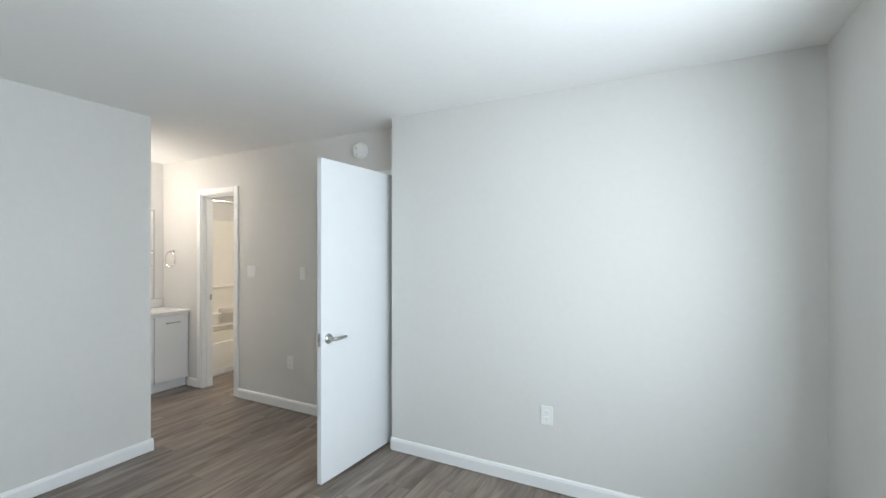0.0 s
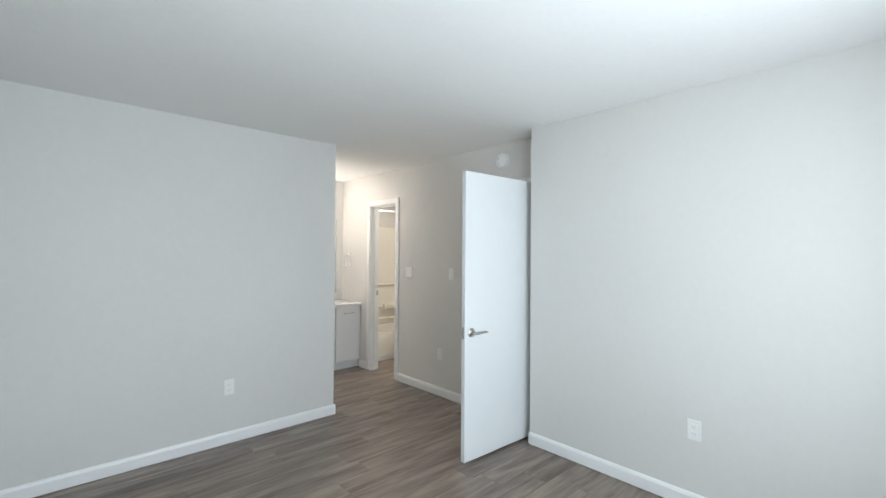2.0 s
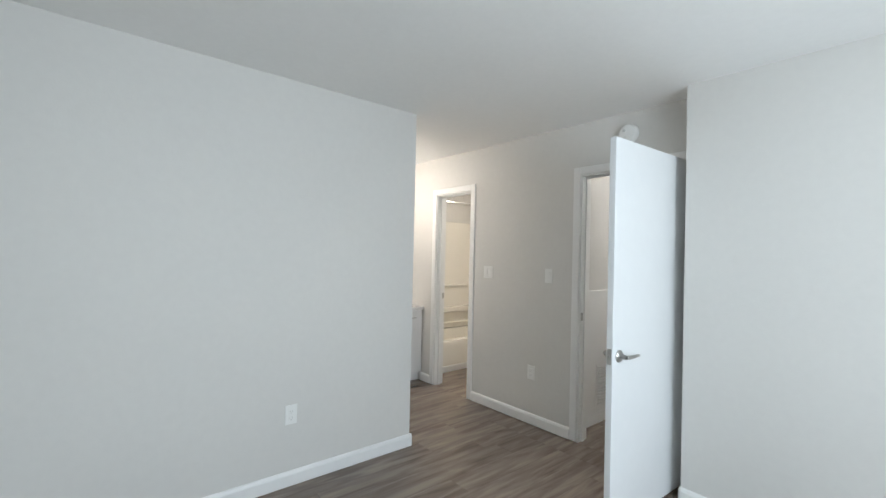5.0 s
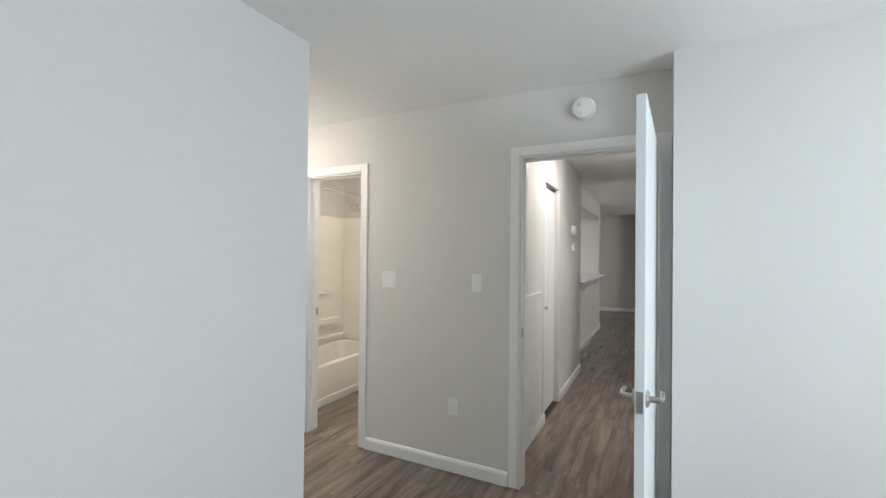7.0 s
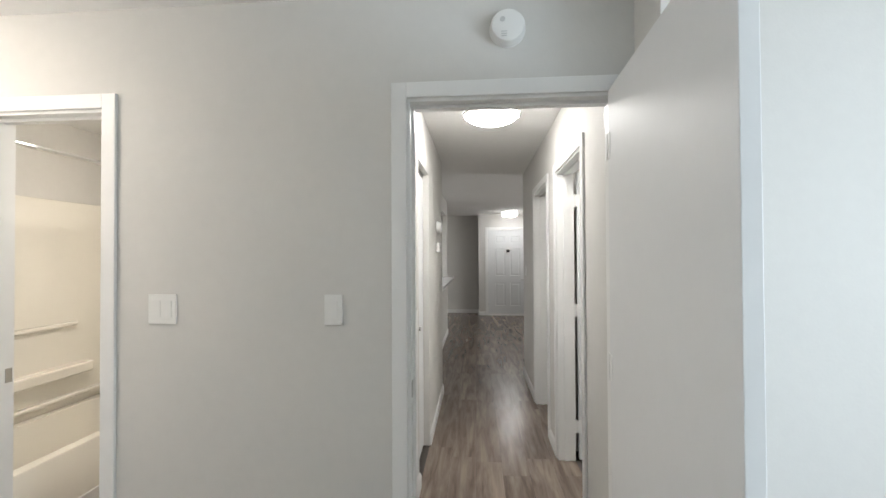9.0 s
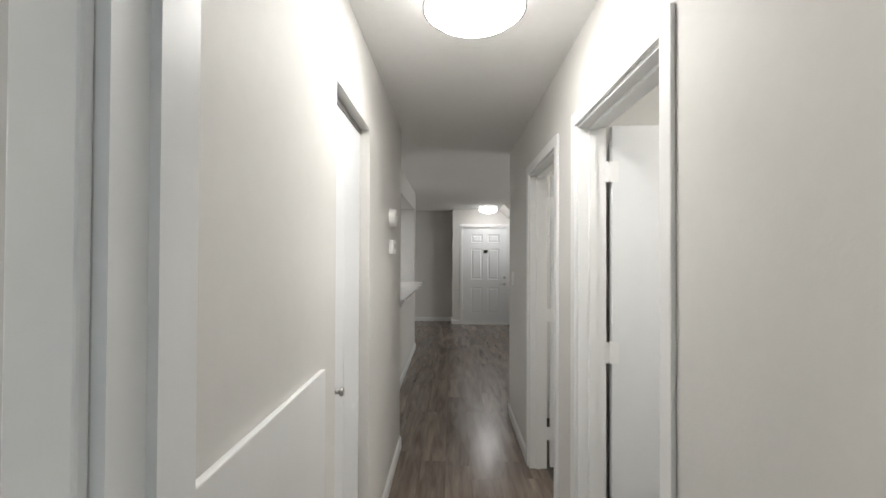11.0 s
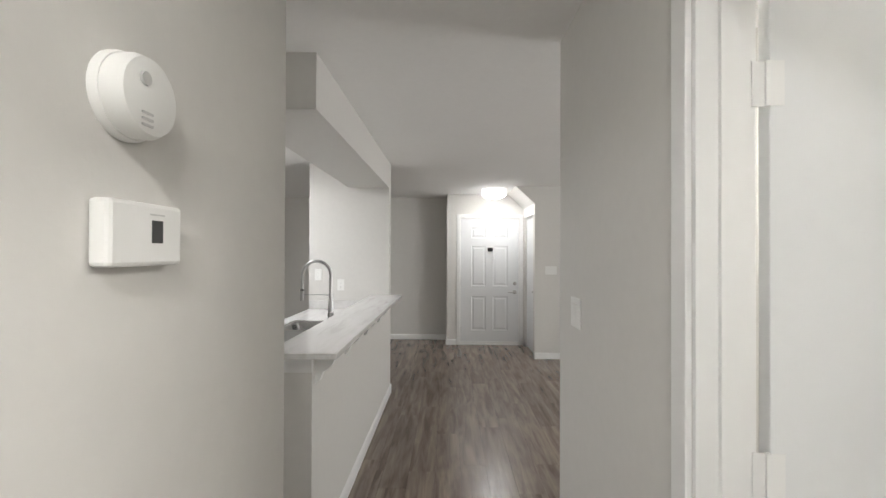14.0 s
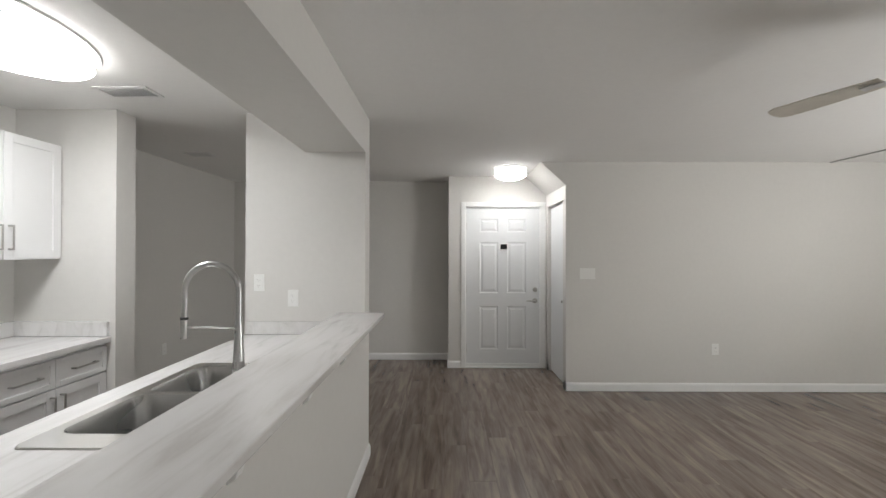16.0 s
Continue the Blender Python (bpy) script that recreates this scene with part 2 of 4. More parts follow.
def wall(name, x0, y0, x1, y1, openings=(), z1=H, material=None, label="greige painted plaster wall with faint roller texture"):
    """An upright wall with openings (start, end, sill, head) along its longer side."""
    along_x = (x1 - x0) >= (y1 - y0)
    s, e = (x0, x1) if along_x else (y0, y1)
    us = sorted({s, e, *[o[0] for o in openings], *[o[1] for o in openings]})
    vs = sorted({0.0, z1, *[float(o[2]) for o in openings], *[o[3] for o in openings]})

    def solid(u, v):
        return not any(o[0] < u < o[1] and o[2] < v < o[3] for o in openings)
    if along_x:
        bm = cell_slab(us, vs, solid, lambda u, v, w: (u, w, v), y0, y1)
    else:
        bm = cell_slab(us, vs, solid, lambda u, v, w: (w, u, v), x0, x1)
    return structure(name, bm, material or WALL, label, "wall")


# ---- setting ----
HEAD = 2.05
wall("wall_bedroom_front", 0.0, 0.0, 2.59, 0.12)
wall("wall_bedroom_right", 2.47, -3.03, 2.59, 0.0, [(-2.80, -0.76, 0.82, 2.10)])
wall("wall_bedroom_back", -1.67, -3.15, 2.59, -3.03)
wall("wall_bedroom_left", -1.67, -3.03, -1.55, -0.835)
wall("wall_vanity_back", -3.39, -0.955, -1.67, -0.835)
wall("wall_vanity_left", -3.39, -0.835, -3.27, 0.22)
wall("wall_bedroom_door", -3.72, 0.22, 0.0, 0.34, [(-0.83, -0.06, 0, HEAD), (-2.58, -2.045, 0, HEAD)])
wall("wall_bath_left", -3.72, 0.34, -3.60, 1.98)
wall("wall_bath_end", -3.60, 1.86, -1.77, 1.98)
wall("wall_bath_right", -1.77, 0.34, -1.65, 1.98)
wall("wall_hall_left", -1.06, 0.34, -0.94, 3.178, [(1.33, 1.92, 0, 2.08)])
wall("wall_hall_right", 0.0, 0.12, 0.12, 3.93, [(1.0, 1.76, 0, HEAD), (2.13, 2.90, 0, HEAD)])
wall("wall_side_room", 1.50, 0.12, 1.62, 3.81)
wall("wall_side_partition", 0.12, 1.90, 1.50, 2.02)
wall("wall_closet_back", -1.65, 2.10, -1.06, 2.22)
wall("wall_kitchen_near", -3.60, 3.07, -1.06, 3.178)
wall("wall_left", -3.60, 3.19, -3.48, 9.50)
wall("wall_kitchen_end", -3.48, 6.38, -2.79, 6.56)
wall("wall_kitchen_stub", -1.954, 6.47, -1.12, 6.62)
wall("wall_dining_far", -3.48, 9.38, -0.407, 9.50)
wall("wall_pilaster", -0.527, 9.09, -0.407, 9.38)
wall("wall_entry", -0.527, 8.97, 0.84, 9.09, [(-0.31, 0.65, 0, 2.06)])
wall("wall_entry_closet", 0.72, 8.08, 0.84, 8.97, [(8.19, 8.88, 0, HEAD)])
wall("wall_living", 0.84, 8.08, 5.02, 8.20)
wall("wall_living_right", 4.90, 3.93, 5.02, 8.08, [(4.05, 5.60, 0.03, 2.08)])
wall("wall_living_near", 0.12, 3.81, 5.02, 3.93)
structure("ceiling", boxes((-3.75, -3.2, H, 5.05, 9.55, H + 0.12)), CEIL, "white painted ceiling with light spray texture", "ceiling")
structure("header_beam", boxes((-1.54, 4.02, 2.177, -1.12, 6.47, H)), WALL, "painted drywall header above the kitchen pass-through", "beam")
bm = bmesh.new()
tri = [(0.454, H), (0.727, 2.194), (0.727, H)]
vs = [[bm.verts.new((x, y, z)) for x, z in tri] for y in (8.082, 8.97)]
for i in range(3):
    bm.faces.new((vs[0][i], vs[0][(i + 1) % 3], vs[1][(i + 1) % 3], vs[1][i]))
bm.faces.new(vs[0])
bm.faces.new(vs[1][::-1])
bmesh.ops.recalc_face_normals(bm, faces=bm.faces)
structure("entry_soffit", bm, WALL, "sloped painted drywall soffit over the entry", "soffit")
half = structure("half_wall", boxes((-1.28, 3.98, 0, -1.12, 6.47, 1.03)), WALL, "low painted half wall below the stone bar top", "wall")

# window behind the start, never faced
win = holder("window_1", pose(2.555, -1.78, 0.82, 0, 0, -90), "white framed bedroom window", "window", kind="structure")
part("window_frame", boxes((-1.02, 0.0, 0, 1.02, 0.03, 0.05), (-1.02, 0.0, 1.23, 1.02, 0.03, 1.28), (-1.02, 0.0, 0.05, -0.97, 0.03, 1.23), (0.97, 0.0, 0.05, 1.02, 0.03, 1.23), (-0.02, 0.0, 0.05, 0.02, 0.03, 1.23)), TRIM, win)

part("window_sill", boxes((-1.06, -0.115, -0.03, 1.06, -0.084, 0.0), bev=0.004), TRIM, win)

FLOOR = structure("floor", boxes((-3.75, -3.2, -0.12, 5.05, 9.55, -0.006)), GAP, "grey-brown wood-look vinyl plank floor", "floor")


# ---- baseboards and casings ----
BASE = [(0, 0.004), (0.014, 0.004), (0.014, 0.072), (0.009, 0.086), (0.003, 0.092), (0, 0.092)]


def baseboard(a, b):
    """Along a wall from a to b with the room on the left."""
    structure("baseboard", extrude_profile(BASE, a, b), TRIM, "white painted wooden baseboard with eased top edge", "baseboard")


for a, b in (
    ((2.47, 0.0), (0.0, 0.0)), ((0.0, 0.0), (0.0, 0.22)), ((2.47, -3.03), (2.47, 0.0)), ((-1.55, -3.03), (2.47, -3.03)),
    ((-1.55, -0.821), (-1.55, -3.03)), ((-1.67, -0.835), (-1.55, -0.835)), ((-0.893, 0.22), (-1.985, 0.22)), ((-2.64, 0.22), (-2.80, 0.22)),
    ((-0.94, 1.33), (-0.94, 0.40)), ((-0.94, 3.178), (-0.94, 1.92)), ((0.0, 0.40), (0.0, 0.94)), ((0.0, 1.82), (0.0, 2.07)), ((0.0, 2.96), (0.0, 3.93)),
    ((-1.06, 3.178), (-0.94, 3.178)), ((0.0, 3.93), (4.90, 3.93)),
    ((-1.12, 6.62), (-1.12, 3.98)), ((-1.12, 3.98), (-1.28, 3.98)), ((-1.954, 6.62), (-1.12, 6.62)), ((-0.527, 9.38), (-3.48, 9.38)), ((-0.527, 8.97), (-0.527, 9.38)),
    ((-0.375, 8.97), (-0.527, 8.97)), ((0.72, 8.97), (0.715, 8.97)), ((0.72, 8.19), (0.72, 8.08)), ((0.72, 8.97), (0.72, 8.88)),
    ((4.90, 8.08), (0.72, 8.08)), ((-3.48, 9.38), (-3.48, 6.56)),
):
    baseboard(a, b)


def casing(name, m, width, height, cw=0.058, sides="lr"):
    """Door casing and jamb lining: x across the opening, y into the wall, face at y=0."""
    ob = holder(name, m, "white painted door casing and jamb", "door frame", kind="structure")
    for s in sides:
        x0 = -cw if s == "l" else width
        part("side_casing", boxes((x0, -0.014, 0.008, x0 + cw, 0, height + cw), bev=0.003), TRIM, ob)
    part("head_casing", boxes((0, -0.014, height, width, 0, height + cw), bev=0.003), TRIM, ob)
    part("jamb", boxes((0, 0.0, 0, 0.012, 0.12, height), (width - 0.012, 0.0, 0, width, 0.12, height), (0.012, 0.0, height - 0.012, width - 0.012, 0.12, height)), TRIM, ob)
    part("door_stop", boxes((0.012, 0.045, 0, 0.022, 0.075, height - 0.012), (width - 0.022, 0.045, 0, width - 0.012, 0.075, height - 0.012), (0.022, 0.045, height - 0.024, width - 0.022, 0.075, height - 0.012)), TRIM, ob)
    return ob


bed_casing = casing("door_frame_bedroom", pose(-0.83, 0.22, 0), 0.77, HEAD)
bath_casing = casing("door_frame_bath", pose(-2.58, 0.22, 0), 0.535, HEAD)
casing("door_frame_side", pose(0.0, 1.76, 0, 0, 0, -90), 0.76, HEAD)
casing("door_frame_side", pose(0.0, 2.90, 0, 0, 0, -90), 0.77, HEAD)
casing("door_frame_entry", pose(-0.31, 8.97, 0), 0.96, 2.06)
part("strike_plate", boxes((0.012, 0.01, 0.93, 0.015, 0.036, 0.99)), NICKEL, bed_casing)
part("strike_plate", boxes((0.012, 0.085, 0.93, 0.015, 0.111, 0.99)), NICKEL, bath_casing)


# ---- doors ----
def lever(parent, m, flip=1):
    """Rose and lever; local -y comes out of the door face."""
    h = part("handle", moved(lathe([(0, 0), (0.032, 0), (0.032, 0.006), (0.026, 0.012), (0.012, 0.014), (0.011, 0.045), (0, 0.045)], "y", 24), m @ pose(0, 0, 0, 0, 0, 180)), NICKEL, parent, "satin nickel lever handle", True)
    pts = [(0, -0.044, 0), (0.012 * flip, -0.052, 0), (0.05 * flip, -0.054, 0.001), (0.09 * flip, -0.052, 0.002), (0.115 * flip, -0.048, -0.002)]
    part("lever", moved(tube(pts, [0.009, 0.010, 0.009, 0.008, 0.007]), m), NICKEL, h, "", True)


def slab_door(name, m, width, label, handle=True, flip=1, hinges=True):
    """Hinge edge at x=0, leaf along +x, thickness 0 to 0.035 in y."""
    d = holder(name, m, label, "door", kind="structure")
    part("leaf", boxes((0.003, 0, 0.012, width, 0.035, 2.045), bev=0.002), DOORW, d)
    if handle:
        lever(d, pose(width - 0.06, 0, 0.91), -1)
        lever(d, pose(width - 0.06, 0.035, 0.91, 0, 0, 180), 1)
        part("latch_plate", boxes((width, 0.006, 0.87, width + 0.002, 0.029, 0.95)), NICKEL, d)
        part("latch", boxes((width + 0.002, 0.011, 0.90, width + 0.012, 0.024, 0.92)), NICKEL, d)
    if hinges:
        for z in (0.20, 1.02, 1.80):
            part("hinge", boxes((-0.006, -0.004, z, 0.004, 0.006, z + 0.09), (-0.030, 0.001, z, -0.004, 0.003, z + 0.09), (0.001, -0.002, z, 0.030, -0.0005, z + 0.09)), TRIM, d)
    return d


HX, HY = -0.103, 0.200
ang = math.degrees(math.atan2(-0.616 - HY, -0.137 - HX))
slab_door("door_bedroom", pose(HX, HY, 0, 0, 0, ang), 0.82, "open flat white bedroom door with satin lever handles")
slab_door("door_side", pose(0.140, 1.742, 0, 0, 0, -2), 0.74, "open flat white hall door with painted hinges", False)
slab_door("door_side", pose(0.140, 2.882, 0, 0, 0, -3), 0.74, "open flat white hall door with painted hinges", False)



# ---- six-panel front door ----
def raised_panels(x0, z0, x1, z1, rects, y0, depth):
    """A door skin from x0..x1, z0..z1 with sunk and raised fields, facing -y."""
    bm = bmesh.new()
    xs = sorted({x0, x1, *[r[0] for r in rects], *[r[2] for r in rects]})
    zs = sorted({z0, z1, *[r[1] for r in rects], *[r[3] for r in rects]})

    def quad(a, b, c, d):
        bm.faces.new([bm.verts.new(v) for v in (a, b, c, d)])
    for i in range(len(xs) - 1):
        for j in range(len(zs) - 1):
            cell = (xs[i], zs[j], xs[i + 1], zs[j + 1])
            if any(r[0] <= cell[0] and r[2] >= cell[2] and r[1] <= cell[1] and r[3] >= cell[3] for r in rects):
                continue
            quad((cell[0], y0, cell[1]), (cell[2], y0, cell[1]), (cell[2], y0, cell[3]), (cell[0], y0, cell[3]))
    for r in rects:
        rings = []
        for inset, y in ((0, y0), (0.010, y0 + depth), (0.024, y0 + depth), (0.046, y0 + 0.001)):
            rings.append([(r[0] + inset, y, r[1] + inset), (r[2] - inset, y, r[1] + inset), (r[2] - inset, y, r[3] - inset), (r[0] + inset, y, r[3] - inset)])
        for a, b in zip(rings, rings[1:]):
            for k in range(4):
                quad(a[k], a[(k + 1) % 4], b[(k + 1) % 4], b[k])
        quad(*rings[-1])
    bmesh.ops.remove_doubles(bm, verts=bm.verts, dist=0.0002)
    bmesh.ops.recalc_face_normals(bm, faces=bm.faces)
    return bm


front = holder("door_front", pose(-0.297, 8.99, 0), "white six-panel front door with satin deadbolt and lever", "door", kind="structure")
W = 0.934
fx = [(0.183 * W, 0.435 * W), (0.557 * W, 0.815 * W)]
fz = [(0.235, 0.785), (0.955, 1.605), (1.735, 1.905)]
skin = raised_panels(0, 0.025, W, 2.045, [(a, c, b, d) for a, b in fx for c, d in fz], 0, 0.007)
box(skin, 0, 0.013, 0.025, W, 0.045, 2.045)
part("leaf", skin, DOORW, front)
part("threshold", boxes((-0.01, -0.03, 0.001, W + 0.01, 0.05, 0.018), bev=0.003), TRIM, front, "white painted door sill")
part("sweep", boxes((0, -0.010, 0.022, W, -0.001, 0.055)), TRIM, front)
lever(front, pose(0.875, 0, 0.86), -1)
part("deadbolt", moved(lathe([(0, 0), (0.030, 0), (0.030, 0.006), (0.024, 0.014), (0.010, 0.016), (0.008, 0.024), (0, 0.024)], "y", 24), pose(0.878, 0, 1.00, 0, 0, 180)), NICKEL, front, "", True)
viewer = part("door_viewer", boxes((0.425, -0.020, 1.50, 0.525, -0.001, 1.59), bev=0.006), PLASTIC, front, "small white door viewer with dark screen")
part("screen", boxes((0.433, -0.022, 1.515, 0.517, -0.0195, 1.580)), BLACKG, viewer)
for z in (0.20, 0.96, 1.76):
    part("hinge", boxes((-0.010, -0.006, z, 0.003, 0.002, z + 0.10)), NICKEL, front)

closet = holder("door_entry_closet", pose(0.755, 8.865, 0, 0, 0, -90), "plain white flat closet door", "door", kind="structure")
part("leaf", boxes((0, 0, 0.015, 0.66, 0.035, 2.025), bev=0.003), DOORW, closet)
part("head_track", boxes((-0.012, 0.0, 2.030, 0.672, 0.04, 2.049)), GREYBTN, closet)
part("knob", moved(lathe([(0, 0), (0.008, 0), (0.008, 0.02), (0.016, 0.028), (0.012, 0.036), (0, 0.038)], "y", 16), pose(0.60, 0, 0.93, 0, 0, 180)), NICKEL, closet, "", True)

bifold = holder("door_bifold", pose(-0.985, 1.335, 0, 0, 0, 90), "white flat bifold closet door with satin knob", "door", kind="structure")
part("panel", boxes((0.003, 0, 0.015, 0.289, 0.03, 2.055), bev=0.003), DOORW, bifold)
part("panel", boxes((0.292, 0, 0.015, 0.579, 0.03, 2.055), bev=0.003), DOORW, bifold)
part("head_track", boxes((0, -0.004, 2.058, 0.58, 0.03, 2.079)), NICKEL, bifold)
part("knob", moved(lathe([(0, 0), (0.010, 0), (0.008, 0.018), (0.017, 0.026), (0.015, 0.036), (0, 0.039)], "y", 16), pose(0.150, 0, 0.97, 0, 0, 180)), NICKEL, bifold, "", True)

# access panel with louvres on the hall wall
panel = holder("access_panel", pose(-0.94, 0.45, 0.094, 0, 0, 90), "white access panel with louvred return air slots", "access panel")
part("face", boxes((0, -0.016, 0, 0.72, 0, 1.045), bev=0.003), TRIM, panel)
part("louvre_frame", boxes((0.20, -0.021, 0.06, 0.62, -0.0165, 0.08), (0.20, -0.021, 0.40, 0.62, -0.0165, 0.42), (0.20, -0.021, 0.08, 0.22, -0.0165, 0.40), (0.60, -0.021, 0.08, 0.62, -0.0165, 0.40)), TRIM, panel)
for i in range(13):
    part("slat", moved(boxes((0.222, -0.003, -0.008, 0.598, 0.003, 0.008)), pose(0, -0.0225, 0.095 + i * 0.0242, 35, 0, 0)), TRIM, panel)


# ---- plates and small wall things ----
def switch_plate(m, gangs, label="white plastic light switch plate on the painted wall"):
    w = 0.07 + 0.046 * (gangs - 1)
    p = holder("light_switch", m, label, "light switch", "wall plates")
    part("plate", boxes((-w / 2, -0.006, -0.058, w / 2, 0, 0.058), bev=0.002), PLASTIC, p)
    for i in range(gangs):
        cx = (i - (gangs - 1) / 2) * 0.046
        part("rocker", moved(boxes((-0.016, -0.002, -0.033, 0.016, 0.002, 0.033), bev=0.001), pose(cx, -0.0065, 0, 1.5, 0, 0)), PLASTIC, p)
    for sz in (-0.048, 0.048):
        part("screw", moved(lathe([(0, 0), (0.003, 0), (0.0025, 0.001), (0, 0.001)], "y", 8), pose(0, -0.0062, sz, 0, 0, 180)), PLASTIC, p)


def outlet(m, label="white duplex power outlet on the painted wall"):
    p = holder("power_outlet", m, label, "power outlet", "wall plates")
    part("plate", boxes((-0.036, -0.006, -0.058, 0.036, 0, 0.058), bev=0.002), PLASTIC, p)
    for cz in (-0.02, 0.02):
        r = part("receptacle", boxes((-0.017, -0.009, cz - 0.015, 0.017, -0.0058, cz + 0.015), bev=0.002), PLASTIC, p)
        part("slot", boxes((-0.008, -0.0094, cz - 0.004, -0.006, -0.0088, cz + 0.006), (0.006, -0.0094, cz - 0.004, 0.008, -0.0088, cz + 0.006), (-0.002, -0.0094, cz - 0.011, 0.002, -0.0088, cz - 0.007)), OUTSLOT, r)


switch_plate(pose(-1.794, 0.22, 1.258), 2, "white two-gang switch plate beside the bathroom door")
switch_plate(pose(-1.112, 0.22, 1.258), 1, "white single switch plate beside the bedroom door")
switch_plate(pose(0.0, 3.685, 1.275, 0, 0, -90), 2, "white switch plate at the end of the hall wall")
switch_plate(pose(0.950, 8.08, 1.252), 3, "white three-gang switch plate by the entry")
outlet(pose(-1.272, 0.22, 0.434))
outlet(pose(1.145, 0.0, 0.455))
outlet(pose(-1.55, -1.72, 0.43, 0, 0, 90))
outlet(pose(-0.45, -3.03, 0.43, 0, 0, 180))
outlet(pose(2.305, 8.08, 0.45))
outlet(pose(-3.48, 7.92, 0.47, 0, 0, 90))
outlet(pose(-1.857, 6.47, 1.266))
outlet(pose(-1.62, 6.47, 1.16))


def disc_alarm(m, r, label):
    a = holder("smoke_alarm", m, label, "smoke alarm")
    part("base", lathe([(0, 0), (r, 0), (r, 0.008), (r * 0.96, 0.012), (0, 0.012)], "y", 36), PLASTIC, a, "", True)
    part("cover", lathe([(r * 0.93, 0.012), (r * 0.95, 0.028), (r * 0.86, 0.040), (r * 0.5, 0.045), (0, 0.046)], "y", 36), PLASTIC, a, "", True)
    part("test_button", moved(lathe([(0, 0), (0.010, 0), (0.009, 0.003), (0, 0.003)], "y", 14), pose(0.02, 0.045, 0.018)), GREYBTN, a)
    for k in range(3):
        part("vent_slot", boxes((0.005, 0.044, -0.028 - 0.008 * k, 0.025, 0.0462, -0.025 - 0.008 * k)), GREYBTN, a)


disc_alarm(pose(-0.454, 0.22, 2.292, 0, 0, 180), 0.066, "round white smoke alarm above the bedroom door")
disc_alarm(pose(-0.94, 2.60, 1.716, 0, 0, -90), 0.060, "round white alarm on the hall wall")
thermo = holder("thermostat", pose(-0.94, 2.615, 1.530, 0, 0, 90), "white wall thermostat with small dark display", "thermostat")
part("body", boxes((-0.072, -0.028, -0.044, 0.072, 0, 0.044), bev=0.006), PLASTIC, thermo)
part("display", boxes((0.004, -0.0292, -0.012, 0.026, -0.0275, 0.020)), SLOT, thermo)
part("label_bar", boxes((0.000, -0.0289, 0.027, 0.030, -0.0278, 0.029)), GREYBTN, thermo)


# ---- ceiling lights ----
BAND = glow("band_glow", (1.0, 0.98, 0.96), 4.0)


def flush_light(m, r, glow_mat, label, sx=1.0, sy=1.0, ring=True, dome=0.07):
    f = holder("ceiling_light", m, label, "ceiling light")
    part("base_plate", lathe([(0, 0), (r * 1.03, 0), (r * 1.03, -0.012), (r * 0.96, -0.016), (0, -0.016)], "z", 48, sx, sy), TRIM, f, "", True)
    part("diffuser", lathe([(r * 0.962, -0.070), (r * 0.93, -0.070 - 0.24 * dome), (r * 0.8, -0.070 - 0.55 * dome), (r * 0.55, -0.070 - 0.82 * dome), (r * 0.25, -0.070 - 0.96 * dome), (0, -0.070 - dome)], "z", 48, sx, sy), glow_mat, f, "glowing frosted white diffuser", True)
    part("side_band", lathe([(r * 0.95, -0.016), (r * 0.96, -0.0695)], "z", 48, sx, sy), BAND, f, "glowing frosted white side band", True)
    if ring:
        for z in (-0.022, -0.072):
            part("ring", lathe([(r * 0.965, z), (r * 1.005, z), (r * 1.005, z - 0.014), (r * 0.965, z - 0.014), (r * 0.965, z)], "z", 48, sx, sy), NICKEL, f, "satin nickel ring", True)
    else:
        part("ring", lathe([(r * 0.965, -0.062), (r * 0.985, -0.062), (r * 0.985, -0.067), (r * 0.965, -0.067), (r * 0.965, -0.062)], "z", 48, sx, sy), TRIM, f, "", True)
    return f


flush_light(pose(-0.47, 1.41, H), 0.185, glow("hall_glow", *GLOW_HALL), "round flush ceiling light with two nickel rings")
flush_light(pose(0.18, 8.42, H), 0.185, glow("entry_glow", *GLOW_ENTRY), "round flush ceiling light with two nickel rings, by the entry")
flush_light(pose(-2.50, 5.27, H), 0.31, glow("kitchen_glow", *GLOW_KITCHEN), "large oval flush kitchen ceiling light, lit", 1.0, 1.52, False, 0.035)
# Unseen lamps added to brighten the side rooms, open doors and hall.
SIDE = glow("side_fill_glow", (1.0, 0.975, 0.93), 38.0)
flush_light(pose(0.85, 1.0, H), 0.15, SIDE, "unseen fill light added in the side room, shaped as a flush ceiling light")
flush_light(pose(0.85, 2.9, H), 0.15, SIDE, "unseen fill light added in the side room, shaped as a flush ceiling light")
# Hidden lamp added to brighten the door wall, placed near the ceiling glow.
flush_light(pose(-2.62, -0.46, H), 0.15, glow("passage_fill_glow", *GLOW_PASSAGE_FILL), "unseen flush ceiling light by the vanity, added to brighten the door wall")
# Fixture is out of view, added as the source of the bathroom's warm light.
flush_light(pose(-2.45, 1.0, H), 0.15, glow("bath_glow", *GLOW_BATH), "unseen round flush ceiling light added to light the bathroom", 1.0, 1.0)


